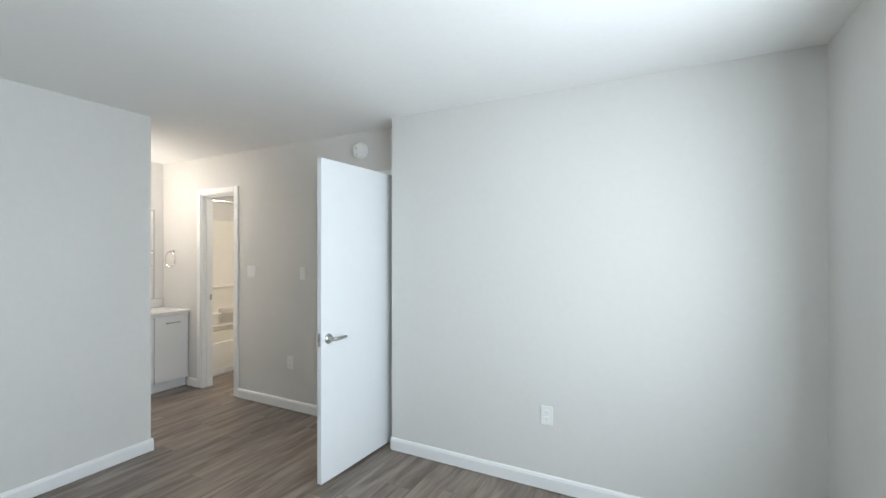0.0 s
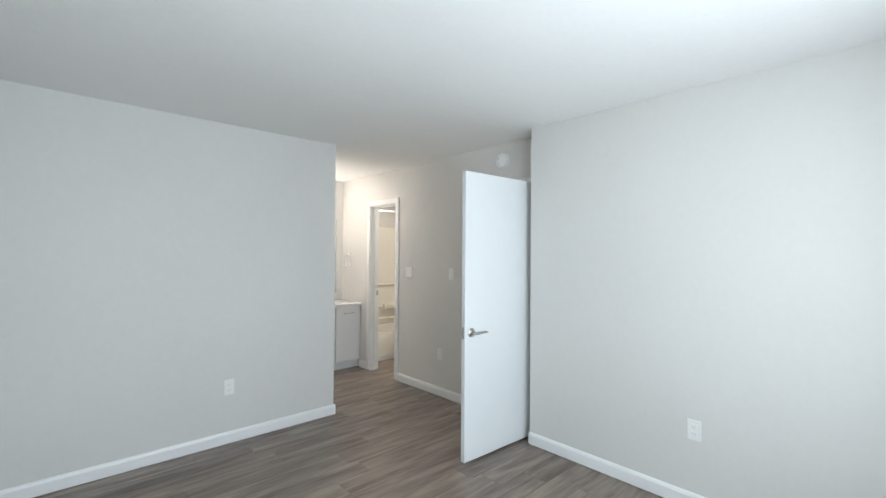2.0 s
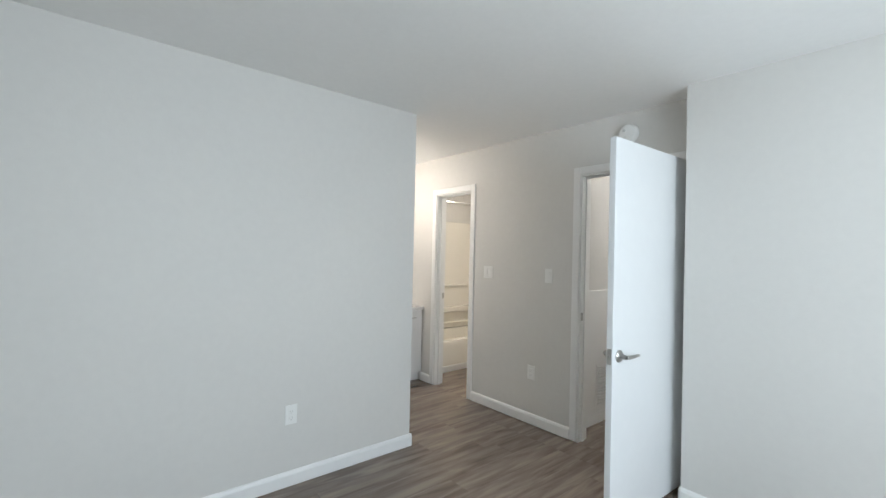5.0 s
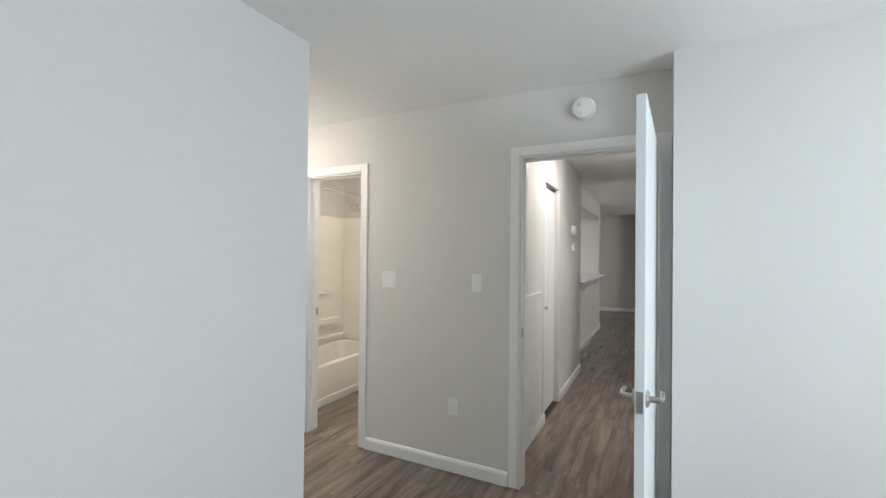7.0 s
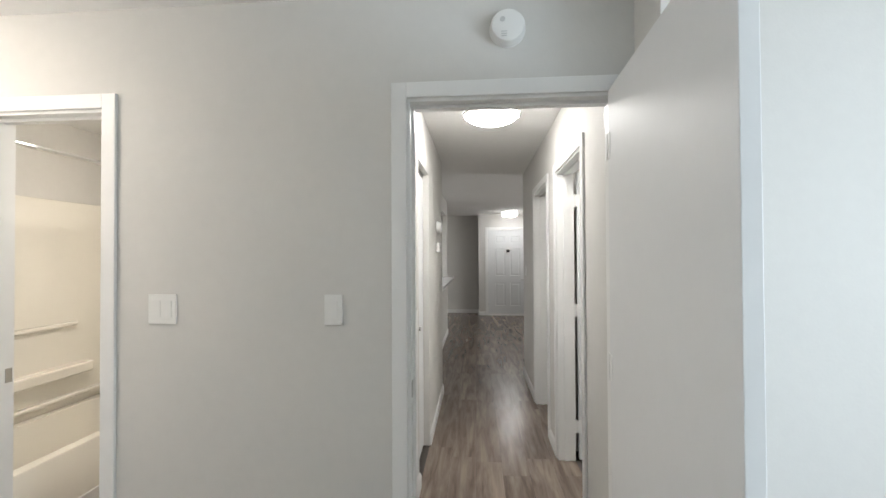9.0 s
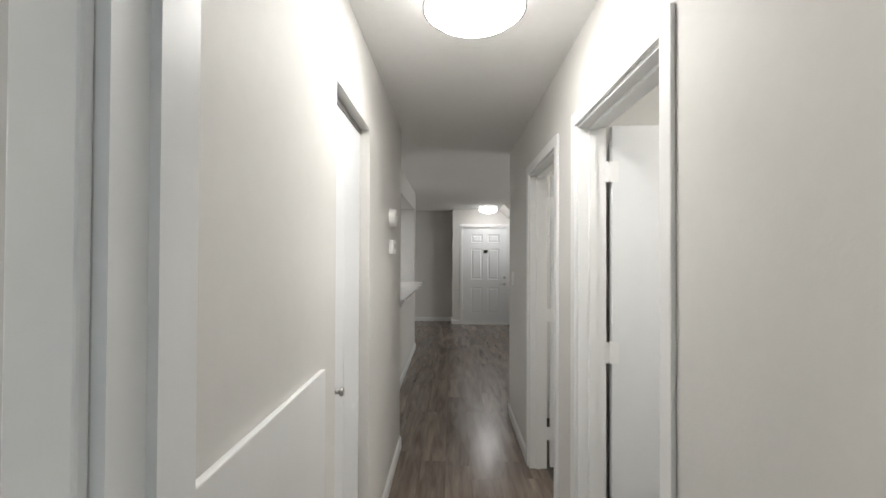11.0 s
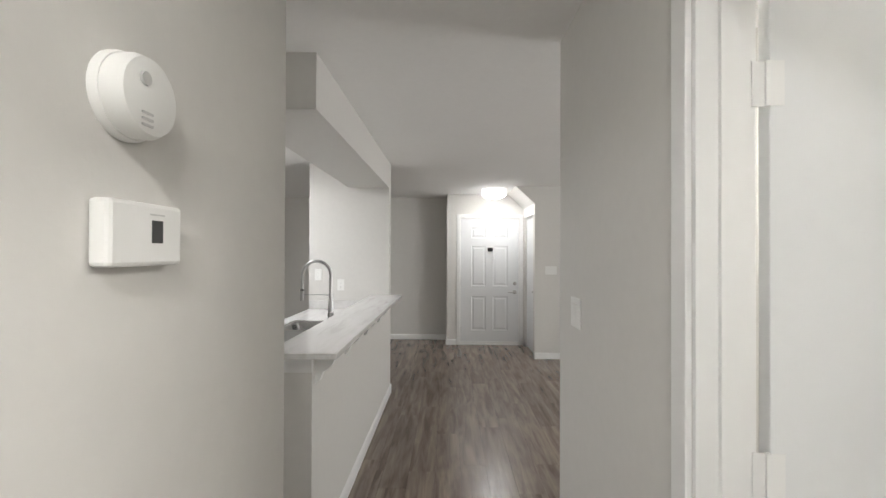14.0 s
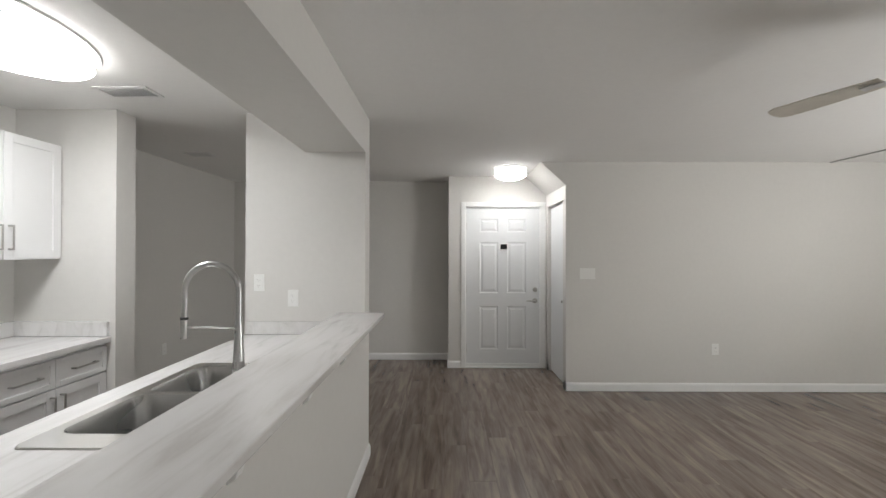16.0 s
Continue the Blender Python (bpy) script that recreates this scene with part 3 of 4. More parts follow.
def vent(m, w, d):
    v = holder("ceiling_vent", m, "white slotted ceiling air register", "ceiling vent")
    part("frame", boxes((-w / 2, -d / 2, -0.008, w / 2, -d / 2 + 0.02, 0), (-w / 2, d / 2 - 0.02, -0.008, w / 2, d / 2, 0), (-w / 2, -d / 2 + 0.02, -0.008, -w / 2 + 0.02, d / 2 - 0.02, 0), (w / 2 - 0.02, -d / 2 + 0.02, -0.008, w / 2, d / 2 - 0.02, 0)), TRIM, v)
    part("backing", boxes((-w / 2 + 0.02, -d / 2 + 0.02, -0.002, w / 2 - 0.02, d / 2 - 0.02, -0.0005)), SLOT, v)
    n = 7
    for i in range(n):
        part("slat", moved(boxes((-w / 2 + 0.02, -0.006, -0.001, w / 2 - 0.02, 0.006, 0.001)), pose(0, -d / 2 + 0.03 + i * (d - 0.06) / (n - 1), -0.007, 38, 0, 0)), TRIM, v)


vent(pose(-2.47, 6.06, H), 0.32, 0.17)
vent(pose(-2.99, 7.72, H), 0.26, 0.16)

# ---- kitchen ----
bar = thing("bar_top", boxes((-1.300, 3.885, 1.034, -0.984, 6.465, 1.062), bev=0.004), STONE, "veined white stone bar top on the half wall", "bar top")
CORBEL = [(0, 1.030), (0.105, 1.030), (0.105, 1.012), (0.092, 1.000), (0.080, 0.975), (0.060, 0.955), (0.040, 0.945), (0.030, 0.925), (0.022, 0.900), (0, 0.885)]


def corbel(y):
    bm = bmesh.new()
    ends = [[bm.verts.new((-1.12 + u, yy, z)) for u, z in CORBEL] for yy in (y - 0.02, y + 0.02)]
    k = len(CORBEL)
    for i in range(k):
        bm.faces.new((ends[0][i], ends[0][(i + 1) % k], ends[1][(i + 1) % k], ends[1][i]))
    bm.faces.new(ends[0])
    bm.faces.new(ends[1][::-1])
    bmesh.ops.recalc_face_normals(bm, faces=bm.faces)
    thing("bracket", bm, TRIM, "white painted curved bracket under the bar top", "bracket", group="bar brackets")


for y in (4.04, 4.62, 5.20, 5.78):
    corbel(y)
structure("trim_half_wall", boxes((-1.284, 3.966, 0.955, -1.118, 3.979, 1.032)), TRIM, "white trim band below the bar top", "trim")

# peninsula counter round the sink
CX0, CX1, CY0, CY1 = -1.945, -1.282, 3.99, 6.465
SX0, SX1, SY0, SY1 = -1.805, -1.405, 4.755, 5.665
thing("sink_counter", cell_slab([CX0, SX0, SX1, CX1], [CY0, SY0, SY1, CY1], lambda u, v: not (SX0 < u < SX1 and SY0 < v < SY1), lambda u, v, w: (u, v, w), 0.872, 0.91), STONE, "white stone counter with a cut-out for the sink", "counter")
thing("backsplash", boxes((CX0, 6.445, 0.912, -1.30, 6.466, 0.998), bev=0.002), STONE, "low white stone backsplash on the stub wall", "backsplash")


def shaker(name, parent, m, w, h, handle=None):
    """A framed door or drawer front, local x across, z up, facing -y."""
    f = 0.055 if h > 0.25 else 0.03
    d = part(name, moved(boxes((f - 0.004, -0.010, f - 0.004, w - f + 0.004, 0, h - f + 0.004)), m), CAB, parent)
    for x in (0, w - f):
        part("stile", moved(boxes((x, -0.019, 0, x + f, -0.0005, h), bev=0.0015), m), CAB, d)
    for z in (0, h - f):
        part("rail", moved(boxes((f, -0.019, z, w - f, -0.0005, z + f), bev=0.0015), m), CAB, d)
    if handle:
        hx, hz, length, upright = handle
        a, b = ((hx, hz - length / 2), (hx, hz + length / 2)) if upright else ((hx - length / 2, hz), (hx + length / 2, hz))
        pts = [(a[0], -0.019, a[1]), (a[0], -0.048, a[1]), (b[0], -0.048, b[1]), (b[0], -0.019, b[1])]
        bmh = bmesh.new()
        for p, q in zip(pts, pts[1:]):
            x0, x1 = min(p[0], q[0]) - 0.005, max(p[0], q[0]) + 0.005
            y0, y1 = min(p[1], q[1]) - (0.005 if p[1] == q[1] else 0), max(p[1], q[1])
            z0, z1 = min(p[2], q[2]) - 0.005, max(p[2], q[2]) + 0.005
            box(bmh, x0, y0, z0, x1, y1, z1)
        part("handle", moved(bmh, m), NICKEL, d, "brushed nickel bar handle")
    return d


pen = holder("peninsula_cabinet", pose(-1.90, 4.03, 0), "white base cabinet run under the sink counter", "cabinet")
part("body", boxes((0, 0, 0.10, 0.02, 2.42, 0.870), (0.02, 0, 0.10, 0.615, 0.02, 0.870), (0.02, 2.40, 0.10, 0.615, 2.42, 0.870), (0.02, 0.02, 0.10, 0.615, 2.40, 0.12)), CAB, pen)
part("toe_kick", boxes((0.06, 0, 0.001, 0.615, 2.42, 0.10)), CAB, pen)


def rounded(x0, y0, x1, y1, r, z, n=5):
    pts = []
    for cx, cy, a0 in ((x1 - r, y1 - r, 0), (x0 + r, y1 - r, 90), (x0 + r, y0 + r, 180), (x1 - r, y0 + r, 270)):
        for k in range(n + 1):
            a = radians(a0 + 90 * k / n)
            pts.append((cx + r * math.cos(a), cy + r * math.sin(a), z))
    return pts


def bowl(x0, y0, x1, y1, top, depth):
    bm = bmesh.new()
    levels = [(0.0, 0.055, top), (0.006, 0.052, top - 0.012), (0.016, 0.05, top - depth + 0.03), (0.045, 0.05, top - depth)]
    rings = []
    for inset, r, z in levels:
        rings.append([bm.verts.new(p) for p in rounded(x0 + inset, y0 + inset, x1 - inset, y1 - inset, r, z)])
    for a, b in zip(rings, rings[1:]):
        k = len(a)
        for i in range(k):
            bm.faces.new((a[i], b[i], b[(i + 1) % k], a[(i + 1) % k]))
    bm.faces.new(rings[-1])
    bmesh.ops.recalc_face_normals(bm, faces=bm.faces)
    return bm


sink = holder("kitchen_sink", pose(0, 0, 0), "double-bowl stainless steel sink set in the counter", "sink")
bowls = [(SX0 + 0.025, 4.835, SX1 - 0.03, 5.205), (SX0 + 0.025, 5.235, SX1 - 0.03, 5.635)]
bm = bmesh.new()
top_z = 0.916
outer = [bm.verts.new(p) for p in rounded(SX0 - 0.015, SY0 - 0.015, SX1 + 0.015, SY1 + 0.015, 0.03, top_z)]
low = [bm.verts.new(p) for p in rounded(SX0 - 0.018, SY0 - 0.018, SX1 + 0.018, SY1 + 0.018, 0.03, 0.9105)]
edges = []
for ring in (outer,):
    edges += [bm.edges.new((ring[i], ring[(i + 1) % len(ring)])) for i in range(len(ring))]
for b in bowls:
    ring = [bm.verts.new(p) for p in rounded(*b, 0.055, top_z)]
    edges += [bm.edges.new((ring[i], ring[(i + 1) % len(ring)])) for i in range(len(ring))]
bmesh.ops.triangle_fill(bm, use_beauty=True, use_dissolve=False, edges=edges)
for i in range(len(outer)):
    j = (i + 1) % len(outer)
    bm.faces.new((outer[i], low[i], low[j], outer[j]))
bmesh.ops.recalc_face_normals(bm, faces=bm.faces)
# Smoother than the bowls; base colour also raised to carry the white wall's reflection.
part("rim", bm, mat("polished_rim_bright", (0.80, 0.80, 0.79), 0.16, 1.0, 0.02, 70), sink, "polished steel rim, its colour brightened for the wall's reflection")
for b in bowls:
    o = part("bowl", bowl(*b, top_z, 0.19), STEEL, sink, "", True)
    part("drain", moved(lathe([(0, 0), (0.042, 0), (0.042, 0.003), (0.030, 0.004), (0.012, 0.002), (0, 0.002)], "z", 20), pose((b[0] + b[2]) / 2, (b[1] + b[3]) / 2, top_z - 0.1895)), CHROME, o, "", True)

fc = holder("kitchen_faucet", pose(-1.362, 5.16, 0.911), "tall brushed steel gooseneck kitchen faucet", "faucet")
part("body", lathe([(0, 0), (0.032, 0), (0.032, 0.005), (0.026, 0.010), (0.024, 0.08), (0.017, 0.22), (0.014, 0.29), (0, 0.29)], "z", 24), STEEL, fc, "", True)
arc = [(0, 0, 0.27), (0, 0, 0.38)] + [(-0.105 + 0.105 * math.cos(radians(a)), 0, 0.42 + 0.105 * math.sin(radians(a))) for a in range(0, 181, 12)] + [(-0.210, 0, 0.38), (-0.212, 0, 0.31)]
part("spout", tube(arc, 0.0115, 14), STEEL, fc, "", True)
part("spray_head", tube([(-0.212, 0, 0.315), (-0.212, 0, 0.30), (-0.213, 0, 0.235)], [0.0125, 0.014, 0.013], 14), STEEL, fc, "", True)
part("collar", tube([(-0.212, 0, 0.318), (-0.212, 0, 0.308)], 0.0148, 14), BLACKG, fc, "", True)
part("docking_arm", tube([(0, 0, 0.275), (-0.10, 0, 0.279), (-0.205, 0, 0.279)], 0.004, 8), STEEL, fc, "", True)
part("lever", tube([(0.0, -0.022, 0.055), (0.0, -0.05, 0.065), (0.0, -0.085, 0.085)], [0.007, 0.006, 0.005], 10), STEEL, fc, "", True)
soap = holder("soap_dispenser", pose(-1.375, 5.03, 0.911), "small brushed steel soap pump beside the sink", "soap dispenser")
part("base", lathe([(0, 0), (0.02, 0), (0.018, 0.012), (0.008, 0.016), (0.007, 0.06), (0, 0.06)], "z", 16), STEEL, soap, "", True)
part("nozzle", tube([(0, 0, 0.057), (-0.03, 0, 0.062), (-0.06, 0, 0.056)], 0.005, 8), STEEL, soap, "", True)

# left run
base = holder("base_cabinet", pose(-2.86, 5.615, 0, 0, 0, 90), "white shaker base cabinet with two drawers and two doors", "cabinet")
part("body", boxes((0, 0.0, 0.10, 0.760, 0.585, 0.870)), CAB, base)
part("toe_kick", boxes((0, 0.07, 0.001, 0.760, 0.585, 0.10)), CAB, base)
for i in range(2):
    x = 0.004 + i * 0.378
    shaker("drawer", base, pose(x, 0, 0.685), 0.374, 0.165, (0.187, 0.085, 0.16, False))
    shaker("door", base, pose(x, 0, 0.115), 0.374, 0.560, (0.374 - 0.03 if i == 0 else 0.03, 0.44, 0.16, True))
thing("kitchen_counter", boxes((-3.478, 5.615, 0.872, -2.815, 6.378, 0.91), bev=0.004), STONE, "white stone counter on the base cabinet", "counter")
thing("backsplash", boxes((-3.455, 6.356, 0.912, -2.83, 6.378, 1.01), bev=0.002), STONE, "low white stone backsplash on the end wall", "backsplash")
thing("backsplash", boxes((-3.478, 5.615, 0.912, -3.457, 6.378, 1.01), bev=0.002), STONE, "low white stone backsplash behind the counter", "backsplash")

upper = holder("wall_cabinet", pose(-3.175, 5.615, 1.43, 0, 0, 90), "white shaker wall cabinet with two tall doors", "cabinet")
part("body", boxes((0, 0, 0, 0.760, 0.303, 0.765)), CAB, upper)
for i in range(2):
    shaker("door", upper, pose(0.004 + i * 0.378, 0, 0.004), 0.374, 0.757, (0.374 - 0.03 if i == 0 else 0.03, 0.13, 0.14, True))
over = holder("wall_cabinet", pose(-3.175, 4.85, 1.765, 0, 0, 90), "short white shaker wall cabinet above the range hood", "cabinet")
part("body", boxes((0, 0, 0, 0.762, 0.303, 0.43)), CAB, over)
for i in range(2):
    shaker("door", over, pose(0.004 + i * 0.379, 0, 0.004), 0.375, 0.422, (0.375 - 0.03 if i == 0 else 0.03, 0.10, 0.12, True))

HOODM = mat("almond_enamel", (0.72, 0.69, 0.62), 0.3, 0, 0.01, 20)
hood = holder("range_hood", pose(-3.472, 4.852, 1.565), "almond enamel range hood under the short cabinet", "range hood")
bm = bmesh.new()
prof = [(0, 0), (0.48, 0), (0.48, 0.045), (0.32, 0.10), (0.32, 0.195), (0, 0.195)]
ends = [[bm.verts.new((x, y, z)) for x, z in prof] for y in (0, 0.756)]
for i in range(6):
    bm.faces.new((ends[0][i], ends[0][(i + 1) % 6], ends[1][(i + 1) % 6], ends[1][i]))
bm.faces.new(ends[0])
bm.faces.new(ends[1][::-1])
bmesh.ops.recalc_face_normals(bm, faces=bm.faces)
part("body", bm, HOODM, hood)
for y in (0.10, 0.60):
    part("vent_slots", boxes((0.3195, y, 0.145, 0.3215, y + 0.10, 0.153), (0.3195, y, 0.160, 0.3215, y + 0.10, 0.168)), SLOT, hood)
part("lip", boxes((0.470, 0.002, -0.006, 0.482, 0.754, 0.0)), STEEL, hood)

rng = holder("range", pose(-3.472, 4.852, 0), "black glass electric range with stainless handle", "range")
part("body", boxes((0.0, 0, 0.02, 0.635, 0.758, 0.895)), BLACKG, rng)
part("cooktop", boxes((0.0, 0, 0.896, 0.660, 0.758, 0.916), bev=0.004), BLACKG, rng, "black glass cooktop")
for bx, by, br in ((0.20, 0.20, 0.09), (0.20, 0.56, 0.075), (0.46, 0.20, 0.075), (0.46, 0.56, 0.10)):
    part("burner_ring", moved(lathe([(br - 0.003, 0.9163), (br, 0.9166), (br + 0.003, 0.9163)], "z", 36), pose(bx, by, 0)), GREYBTN, rng)
od = part("oven_door", boxes((0.636, 0.01, 0.22, 0.662, 0.748, 0.80), bev=0.003), BLACKG, rng, "dark glass oven door")
part("handle", boxes((0.690, 0.04, 0.770, 0.712, 0.718, 0.795), (0.660, 0.05, 0.774, 0.692, 0.07, 0.791), (0.660, 0.688, 0.774, 0.692, 0.708, 0.791), bev=0.003), STEEL, od, "stainless steel bar handle")
part("trim_band", boxes((0.636, 0.004, 0.812, 0.660, 0.754, 0.86)), STEEL, rng)
part("drawer", boxes((0.636, 0.01, 0.04, 0.658, 0.748, 0.21), bev=0.003), BLACKG, rng)

# ---- living room ----
BLADE = mat("fan_blade_tan", (0.80, 0.77, 0.69), 0.5, 0, 0.06, 20)
fan = holder("ceiling_fan", pose(1.35, 5.18, H), "white ceiling fan with pale wooden blades", "ceiling fan")
part("canopy", lathe([(0, 0), (0.065, 0), (0.06, -0.04), (0.02, -0.055), (0.014, -0.06), (0.014, -0.15), (0, -0.15)], "z", 28), TRIM, fan, "", True)
part("motor", lathe([(0, -0.15), (0.06, -0.152), (0.10, -0.17), (0.105, -0.22), (0.085, -0.25), (0.05, -0.27), (0, -0.275)], "z", 32), TRIM, fan, "", True)
part("light_bowl", lathe([(0.075, -0.276), (0.115, -0.285), (0.12, -0.31), (0.10, -0.35), (0.05, -0.375), (0, -0.38)], "z", 32), PLASTIC, fan, "frosted white glass bowl", True)
for k in range(3):
    m = pose(0, 0, -0.235, 0, 0, 106.9 + 120 * k) @ pose(0, 0, 0, 10, 0, 0)
    bm = bmesh.new()
    out = [(0.16, -0.045), (0.40, -0.062), (0.58, -0.064), (0.62, -0.045), (0.63, 0.0), (0.62, 0.045), (0.58, 0.064), (0.40, 0.062), (0.16, 0.045)]
    lo = [bm.verts.new((x, y, -0.003)) for x, y in out]
    hi = [bm.verts.new((x, y, 0.003)) for x, y in out]
    bm.faces.new(lo[::-1])
    bm.faces.new(hi)
    for i in range(len(out)):
        j = (i + 1) % len(out)
        bm.faces.new((lo[i], lo[j], hi[j], hi[i]))
    bl = part("blade", moved(bm, m), BLADE, fan)
    part("blade_iron", moved(boxes((0.08, -0.018, -0.010, 0.24, 0.018, -0.0035), bev=0.002), m), TRIM, bl)
thing("ceiling_cable", boxes((3.525, 5.2, H - 0.012, 3.537, 8.075, H - 0.001)), GREYBTN, "thin grey cable cover along the ceiling", "cable cover")
# Patio door is out of view, added as the opening for the fill lamp.
win2 = holder("window_2", pose(4.96, 4.825, 0.03, 0, 0, -90), "unseen white framed sliding patio door, added around the living room fill lamp", "window", kind="structure")
part("window_frame", boxes((-0.775, -0.02, 0, 0.775, 0.03, 0.06), (-0.775, -0.02, 1.99, 0.775, 0.03, 2.05), (-0.775, -0.02, 0.06, -0.715, 0.03, 1.99), (0.715, -0.02, 0.06, 0.775, 0.03, 1.99), (-0.04, -0.02, 0.06, 0.04, 0.03, 1.99)), TRIM, win2)

# ---- vanity ----
van = holder("vanity_cabinet", pose(-2.80, -0.832, 0, 0, 0, 90), "white vanity base cabinet with drawers and doors", "cabinet")
part("body", boxes((0, 0.0, 0.10, 1.045, 0.468, 0.79)), CAB, van)
part("toe_kick", boxes((0, 0.05, 0.001, 1.045, 0.468, 0.10)), CAB, van)
for x in (0.0, 0.345, 0.69):
    dd = part("drawer", moved(boxes((0.004, -0.018, 0.108, 0.341, 0, 0.782), bev=0.002), pose(x, 0, 0)), CAB, van)
    part("handle", moved(boxes((0.11, -0.045, 0.705, 0.25, -0.036, 0.714), (0.115, -0.036, 0.705, 0.124, -0.018, 0.714), (0.236, -0.036, 0.705, 0.245, -0.018, 0.714)), pose(x, 0, 0)), NICKEL, dd, "thin nickel handle")
thing("vanity_counter", boxes((-3.268, -0.833, 0.792, -2.775, 0.218, 0.825), bev=0.003), STONE, "pale stone vanity top", "counter")
thing("backsplash", boxes((-3.268, -0.833, 0.827, -3.25, 0.216, 0.925), bev=0.002), STONE, "pale stone backsplash behind the vanity", "backsplash")
basin = holder("wash_basin", pose(-3.02, -0.40, 0.826), "white oval basin on the vanity", "sink")
part("rim", lathe([(0.20, 0), (0.205, 0.012), (0.19, 0.016), (0.17, 0.010), (0.12, 0.004), (0, 0.002)], "z", 32, 0.85, 1.1), TUBW, basin, "", True)
mir = holder("mirror", pose(-3.27, -0.39, 0.93, 0, 0, 90), "frameless wall mirror above the vanity", "mirror")
part("glass", boxes((-0.46, -0.006, 0, 0.50, -0.001, 0.975)), MIRROR, mir)
part("frame", boxes((-0.47, -0.009, -0.008, 0.51, -0.0005, -0.0005), (-0.47, -0.009, 0.9755, 0.51, -0.0005, 0.985), (0.5005, -0.009, -0.0005, 0.51, -0.0005, 0.9755)), NICKEL, mir)
vl = holder("vanity_light", pose(-3.27, -0.46, 2.06, 0, 0, 90), "warm lit vanity light bar above the mirror", "wall light")
part("backplate", boxes((-0.32, -0.02, -0.05, 0.32, 0, 0.05), bev=0.004), NICKEL, vl)
VG = glow("vanity_glow", *GLOW_VANITY)
for x in (-0.22, 0.0, 0.22):
    part("shade", moved(lathe([(0.03, 0.05), (0.045, 0.03), (0.055, -0.06), (0.05, -0.065), (0, -0.065)], "z", 24), pose(x, -0.09, 0)), VG, vl, "glowing frosted glass shade", True)
    part("arm", tube([(x, -0.018, 0.03), (x, -0.06, 0.055), (x, -0.09, 0.05)], 0.007, 8), NICKEL, vl, "", True)
ring = holder("towel_ring", pose(-3.07, 0.22, 1.45), "square-rounded chrome towel ring on the wall", "towel ring")
part("mount", lathe([(0, 0), (0.022, 0), (0.022, 0.008), (0.010, 0.012), (0.009, 0.04), (0, 0.042)], "y", 18), CHROME, ring, "", True).matrix_basis = pose(0, 0, 0, 0, 0, 180)
pts = [(0.085 * math.cos(a) * (1 + 0.12 * math.cos(2 * a + math.pi / 2) ** 2), -0.04, -0.085 + 0.085 * math.sin(a)) for a in [math.pi / 2 + i * 2 * math.pi / 40 for i in range(41)]]
part("loop", tube(pts, 0.0045, 8), CHROME, ring, "", True)

# ---- bathroom ----
tub = holder("bathtub", pose(0, 0, 0), "white bathtub with moulded surround walls", "bathtub")
bm = bmesh.new()
ro = rounded(-3.598, 0.345, -2.875, 1.858, 0.03, 0.36)
levels = [ro, [(x, y, 0.37) for x, y, z in rounded(-3.592, 0.351, -2.881, 1.852, 0.03, 0.37)], rounded(-3.53, 0.42, -2.945, 1.78, 0.10, 0.37), rounded(-3.50, 0.46, -2.985, 1.74, 0.12, 0.10), rounded(-3.42, 0.55, -3.05, 1.66, 0.10, 0.06)]
rings = [[bm.verts.new(p) for p in rounded(-3.598, 0.345, -2.875, 1.858, 0.03, 0.002)]] + [[bm.verts.new(p) for p in l] for l in levels]
for a, b in zip(rings, rings[1:]):
    for i in range(len(a)):
        bm.faces.new((a[i], a[(i + 1) % len(a)], b[(i + 1) % len(a)], b[i]))
bm.faces.new(rings[-1])
bmesh.ops.recalc_face_normals(bm, faces=bm.faces)
part("basin", bm, TUBW, tub, "", True)
part("base_strip", boxes((-2.874, 0.345, 0.002, -2.862, 1.858, 0.075), bev=0.003), TRIM, tub)
sur = part("surround", boxes((-3.598, 0.345, 0.372, -3.575, 1.858, 1.87), (-3.574, 1.835, 0.372, -2.89, 1.858, 1.87), bev=0.006), TUBW, tub)
part("ledge", boxes((-3.576, 0.36, 0.955, -3.545, 1.62, 0.985), bev=0.008), TUBW, sur)
part("ledge", boxes((-3.576, 0.36, 0.43, -3.535, 1.83, 0.46), bev=0.010), TUBW, sur)
part("soap_shelf", boxes((-3.576, 1.10, 0.60, -3.49, 1.70, 0.675), bev=0.012), TUBW, sur)
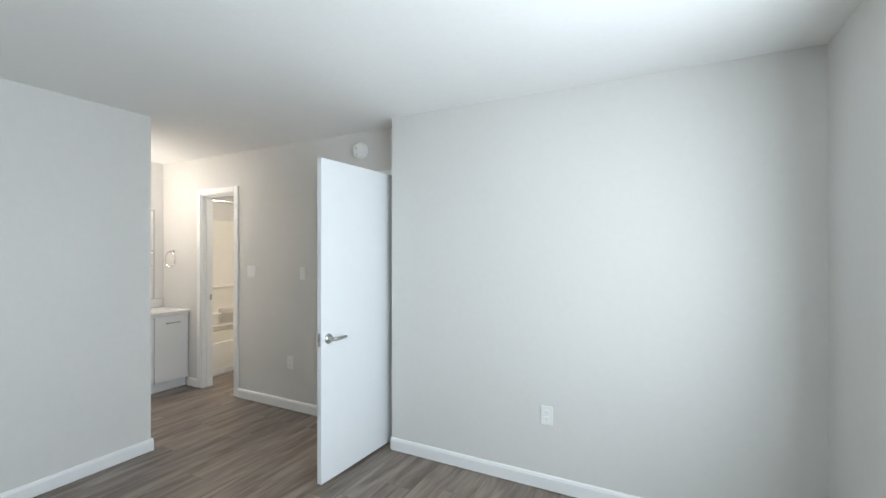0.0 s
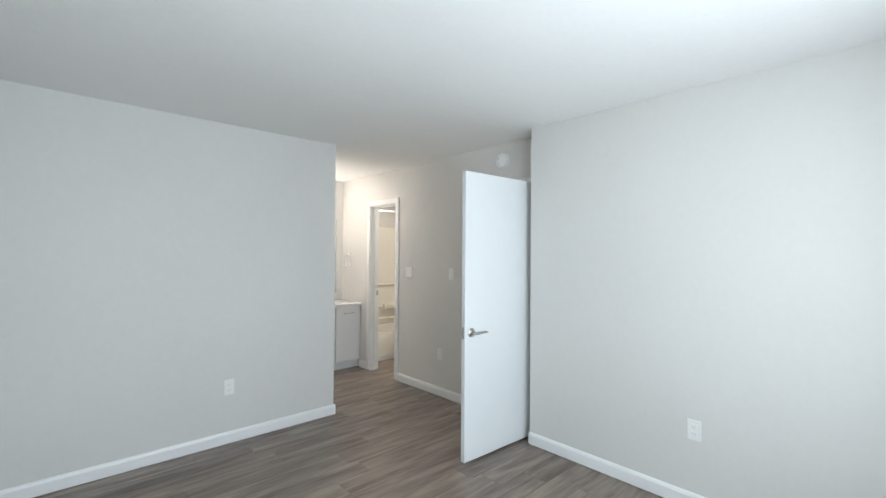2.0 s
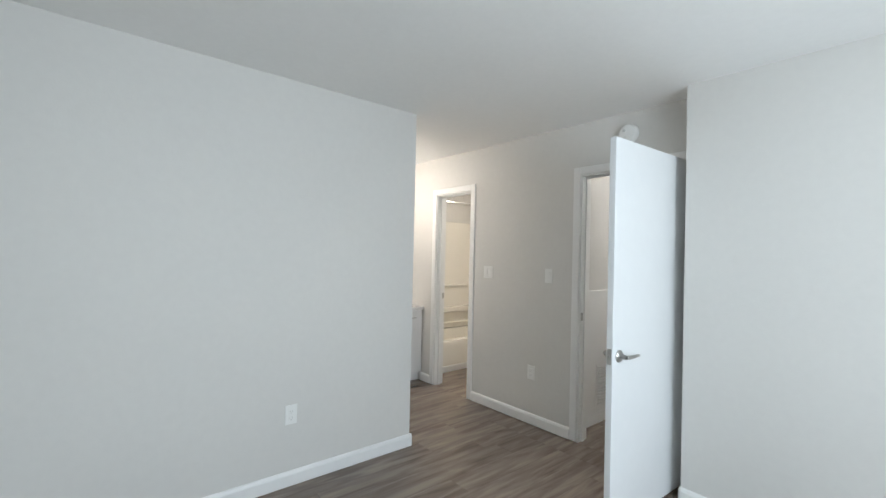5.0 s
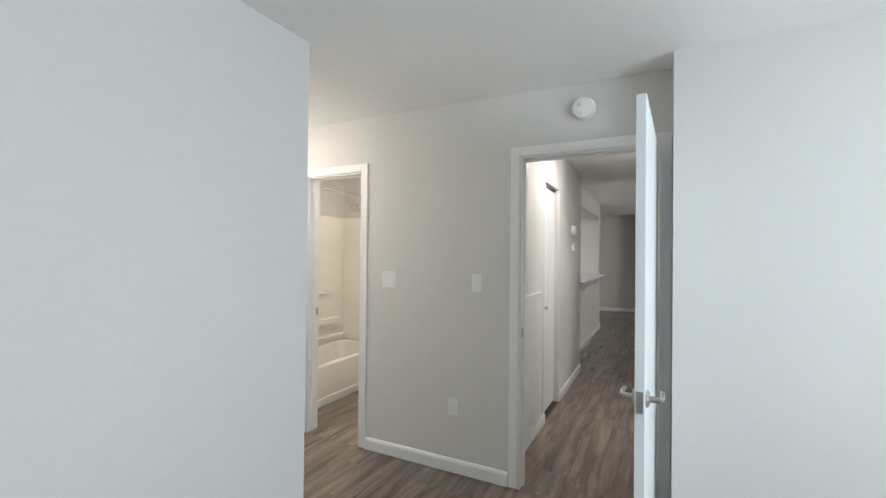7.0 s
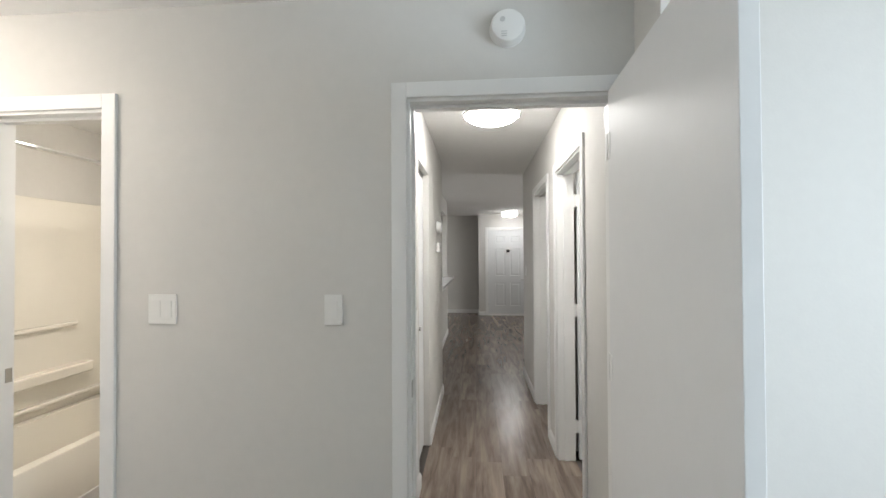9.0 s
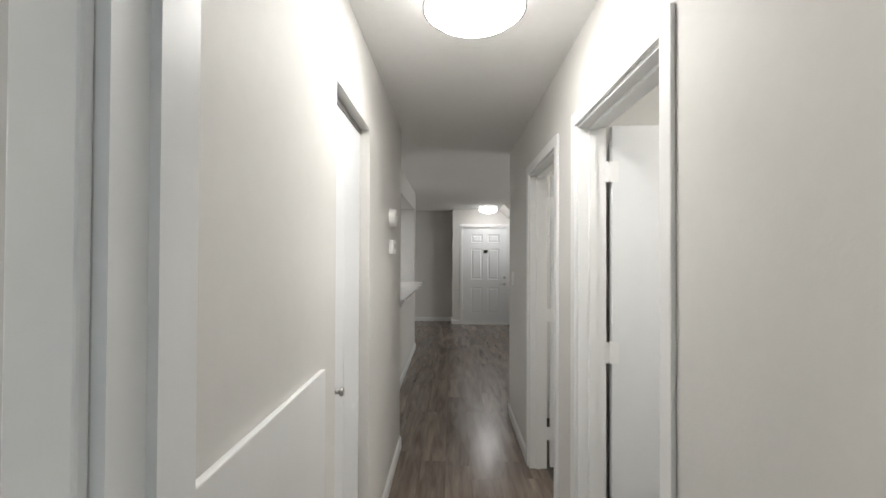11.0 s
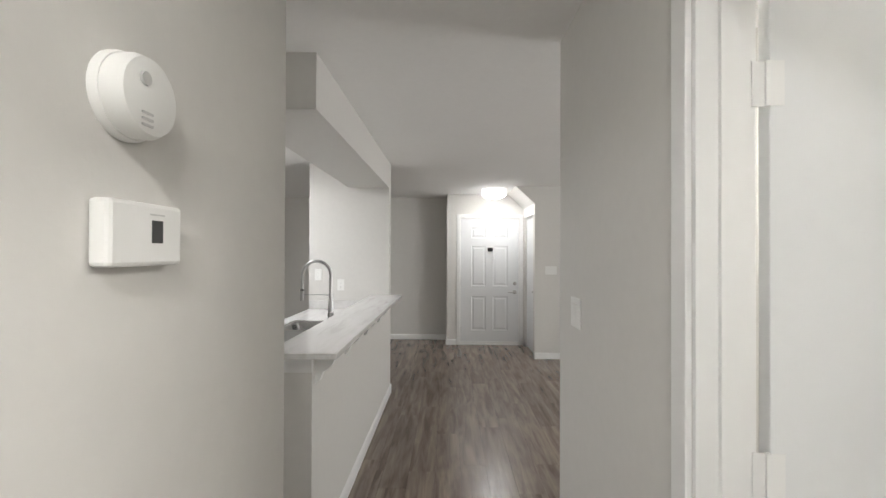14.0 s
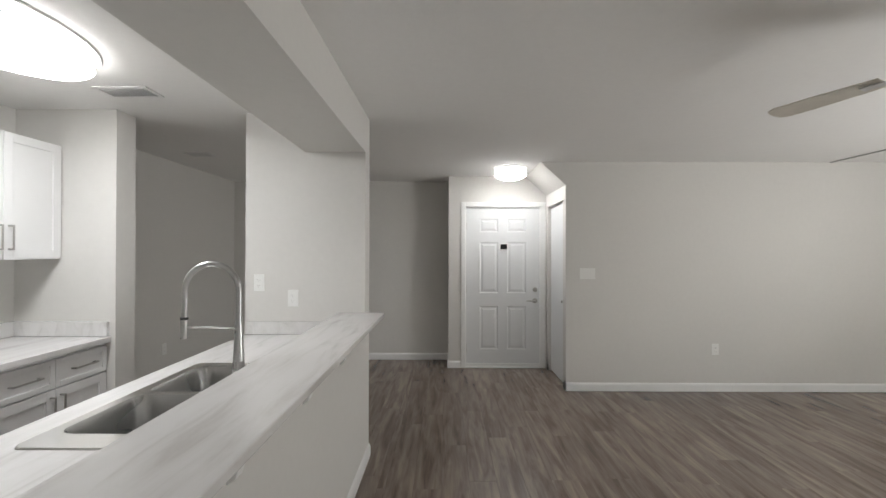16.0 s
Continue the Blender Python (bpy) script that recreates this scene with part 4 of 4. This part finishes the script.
grab = part("grab_bar", tube([(-3.575, 0.44, 0.62), (-3.52, 0.44, 0.62), (-3.52, 1.09, 0.62), (-3.50, 1.11, 0.62)], 0.008, 10), CHROME, tub, "thin chrome bar", True)
rod = thing("shower_rod", tube([(-2.90, 0.342, 2.045), (-2.90, 1.1, 2.045), (-2.90, 1.858, 2.045)], 0.013, 14), CHROME, "straight chrome shower curtain rod", "shower rod", smooth=True)
sh = holder("shower_fixture", pose(-3.30, 1.858, 2.02), "chrome shower head on a short arm", "shower head")
part("arm", tube([(0, 0, 0.02), (0, -0.06, 0.02), (0, -0.13, -0.03)], 0.009, 10), CHROME, sh, "", True)
part("head", moved(lathe([(0, 0.03), (0.015, 0.03), (0.022, 0.012), (0.065, 0.0), (0.065, -0.008), (0, -0.008)], "z", 24), pose(0, -0.15, -0.055, -35, 0, 0)), CHROME, sh, "", True)

# ---- planks ----
def plank_mesh(w, l):
    bm = bmesh.new()
    box(bm, 0.0007, 0.0007, -0.006, w - 0.0007, l - 0.0007, 0.0)
    return mesh_of("plank", bm, PLANK)


def plank_field(x0, y0, x1, y1, seed):
    rnd = random.Random(seed)
    w, l = 0.178, 1.22
    cache = {}
    x = x0
    while x < x1 - 0.01:
        ww = min(w, x1 - x)
        y = y0 - rnd.random() * l
        while y < y1 - 0.01:
            a, b = max(y, y0), min(y + l, y1)
            key = (round(ww, 3), round(b - a, 2))
            if b - a > 0.02:
                if key not in cache:
                    cache[key] = plank_mesh(ww, b - a)
                ob = new("plank", cache[key])
                ob.location = (x, a, 0)
                ob.parent = FLOOR
            y += l
        x += w


plank_field(-1.55, -3.03, 2.47, 0.0, 1)
plank_field(-3.27, -0.835, -1.55, 0.22, 2)
plank_field(-1.55, 0.0, 0.0, 0.22, 3)
plank_field(-2.87, 0.22, -1.77, 1.86, 4)
plank_field(-0.94, 0.22, 0.12, 3.93, 5)
plank_field(-3.48, 3.19, -0.94, 9.38, 6)
plank_field(-0.94, 8.97, -0.527, 9.38, 8)
plank_field(-0.94, 3.93, 4.90, 8.97, 7)
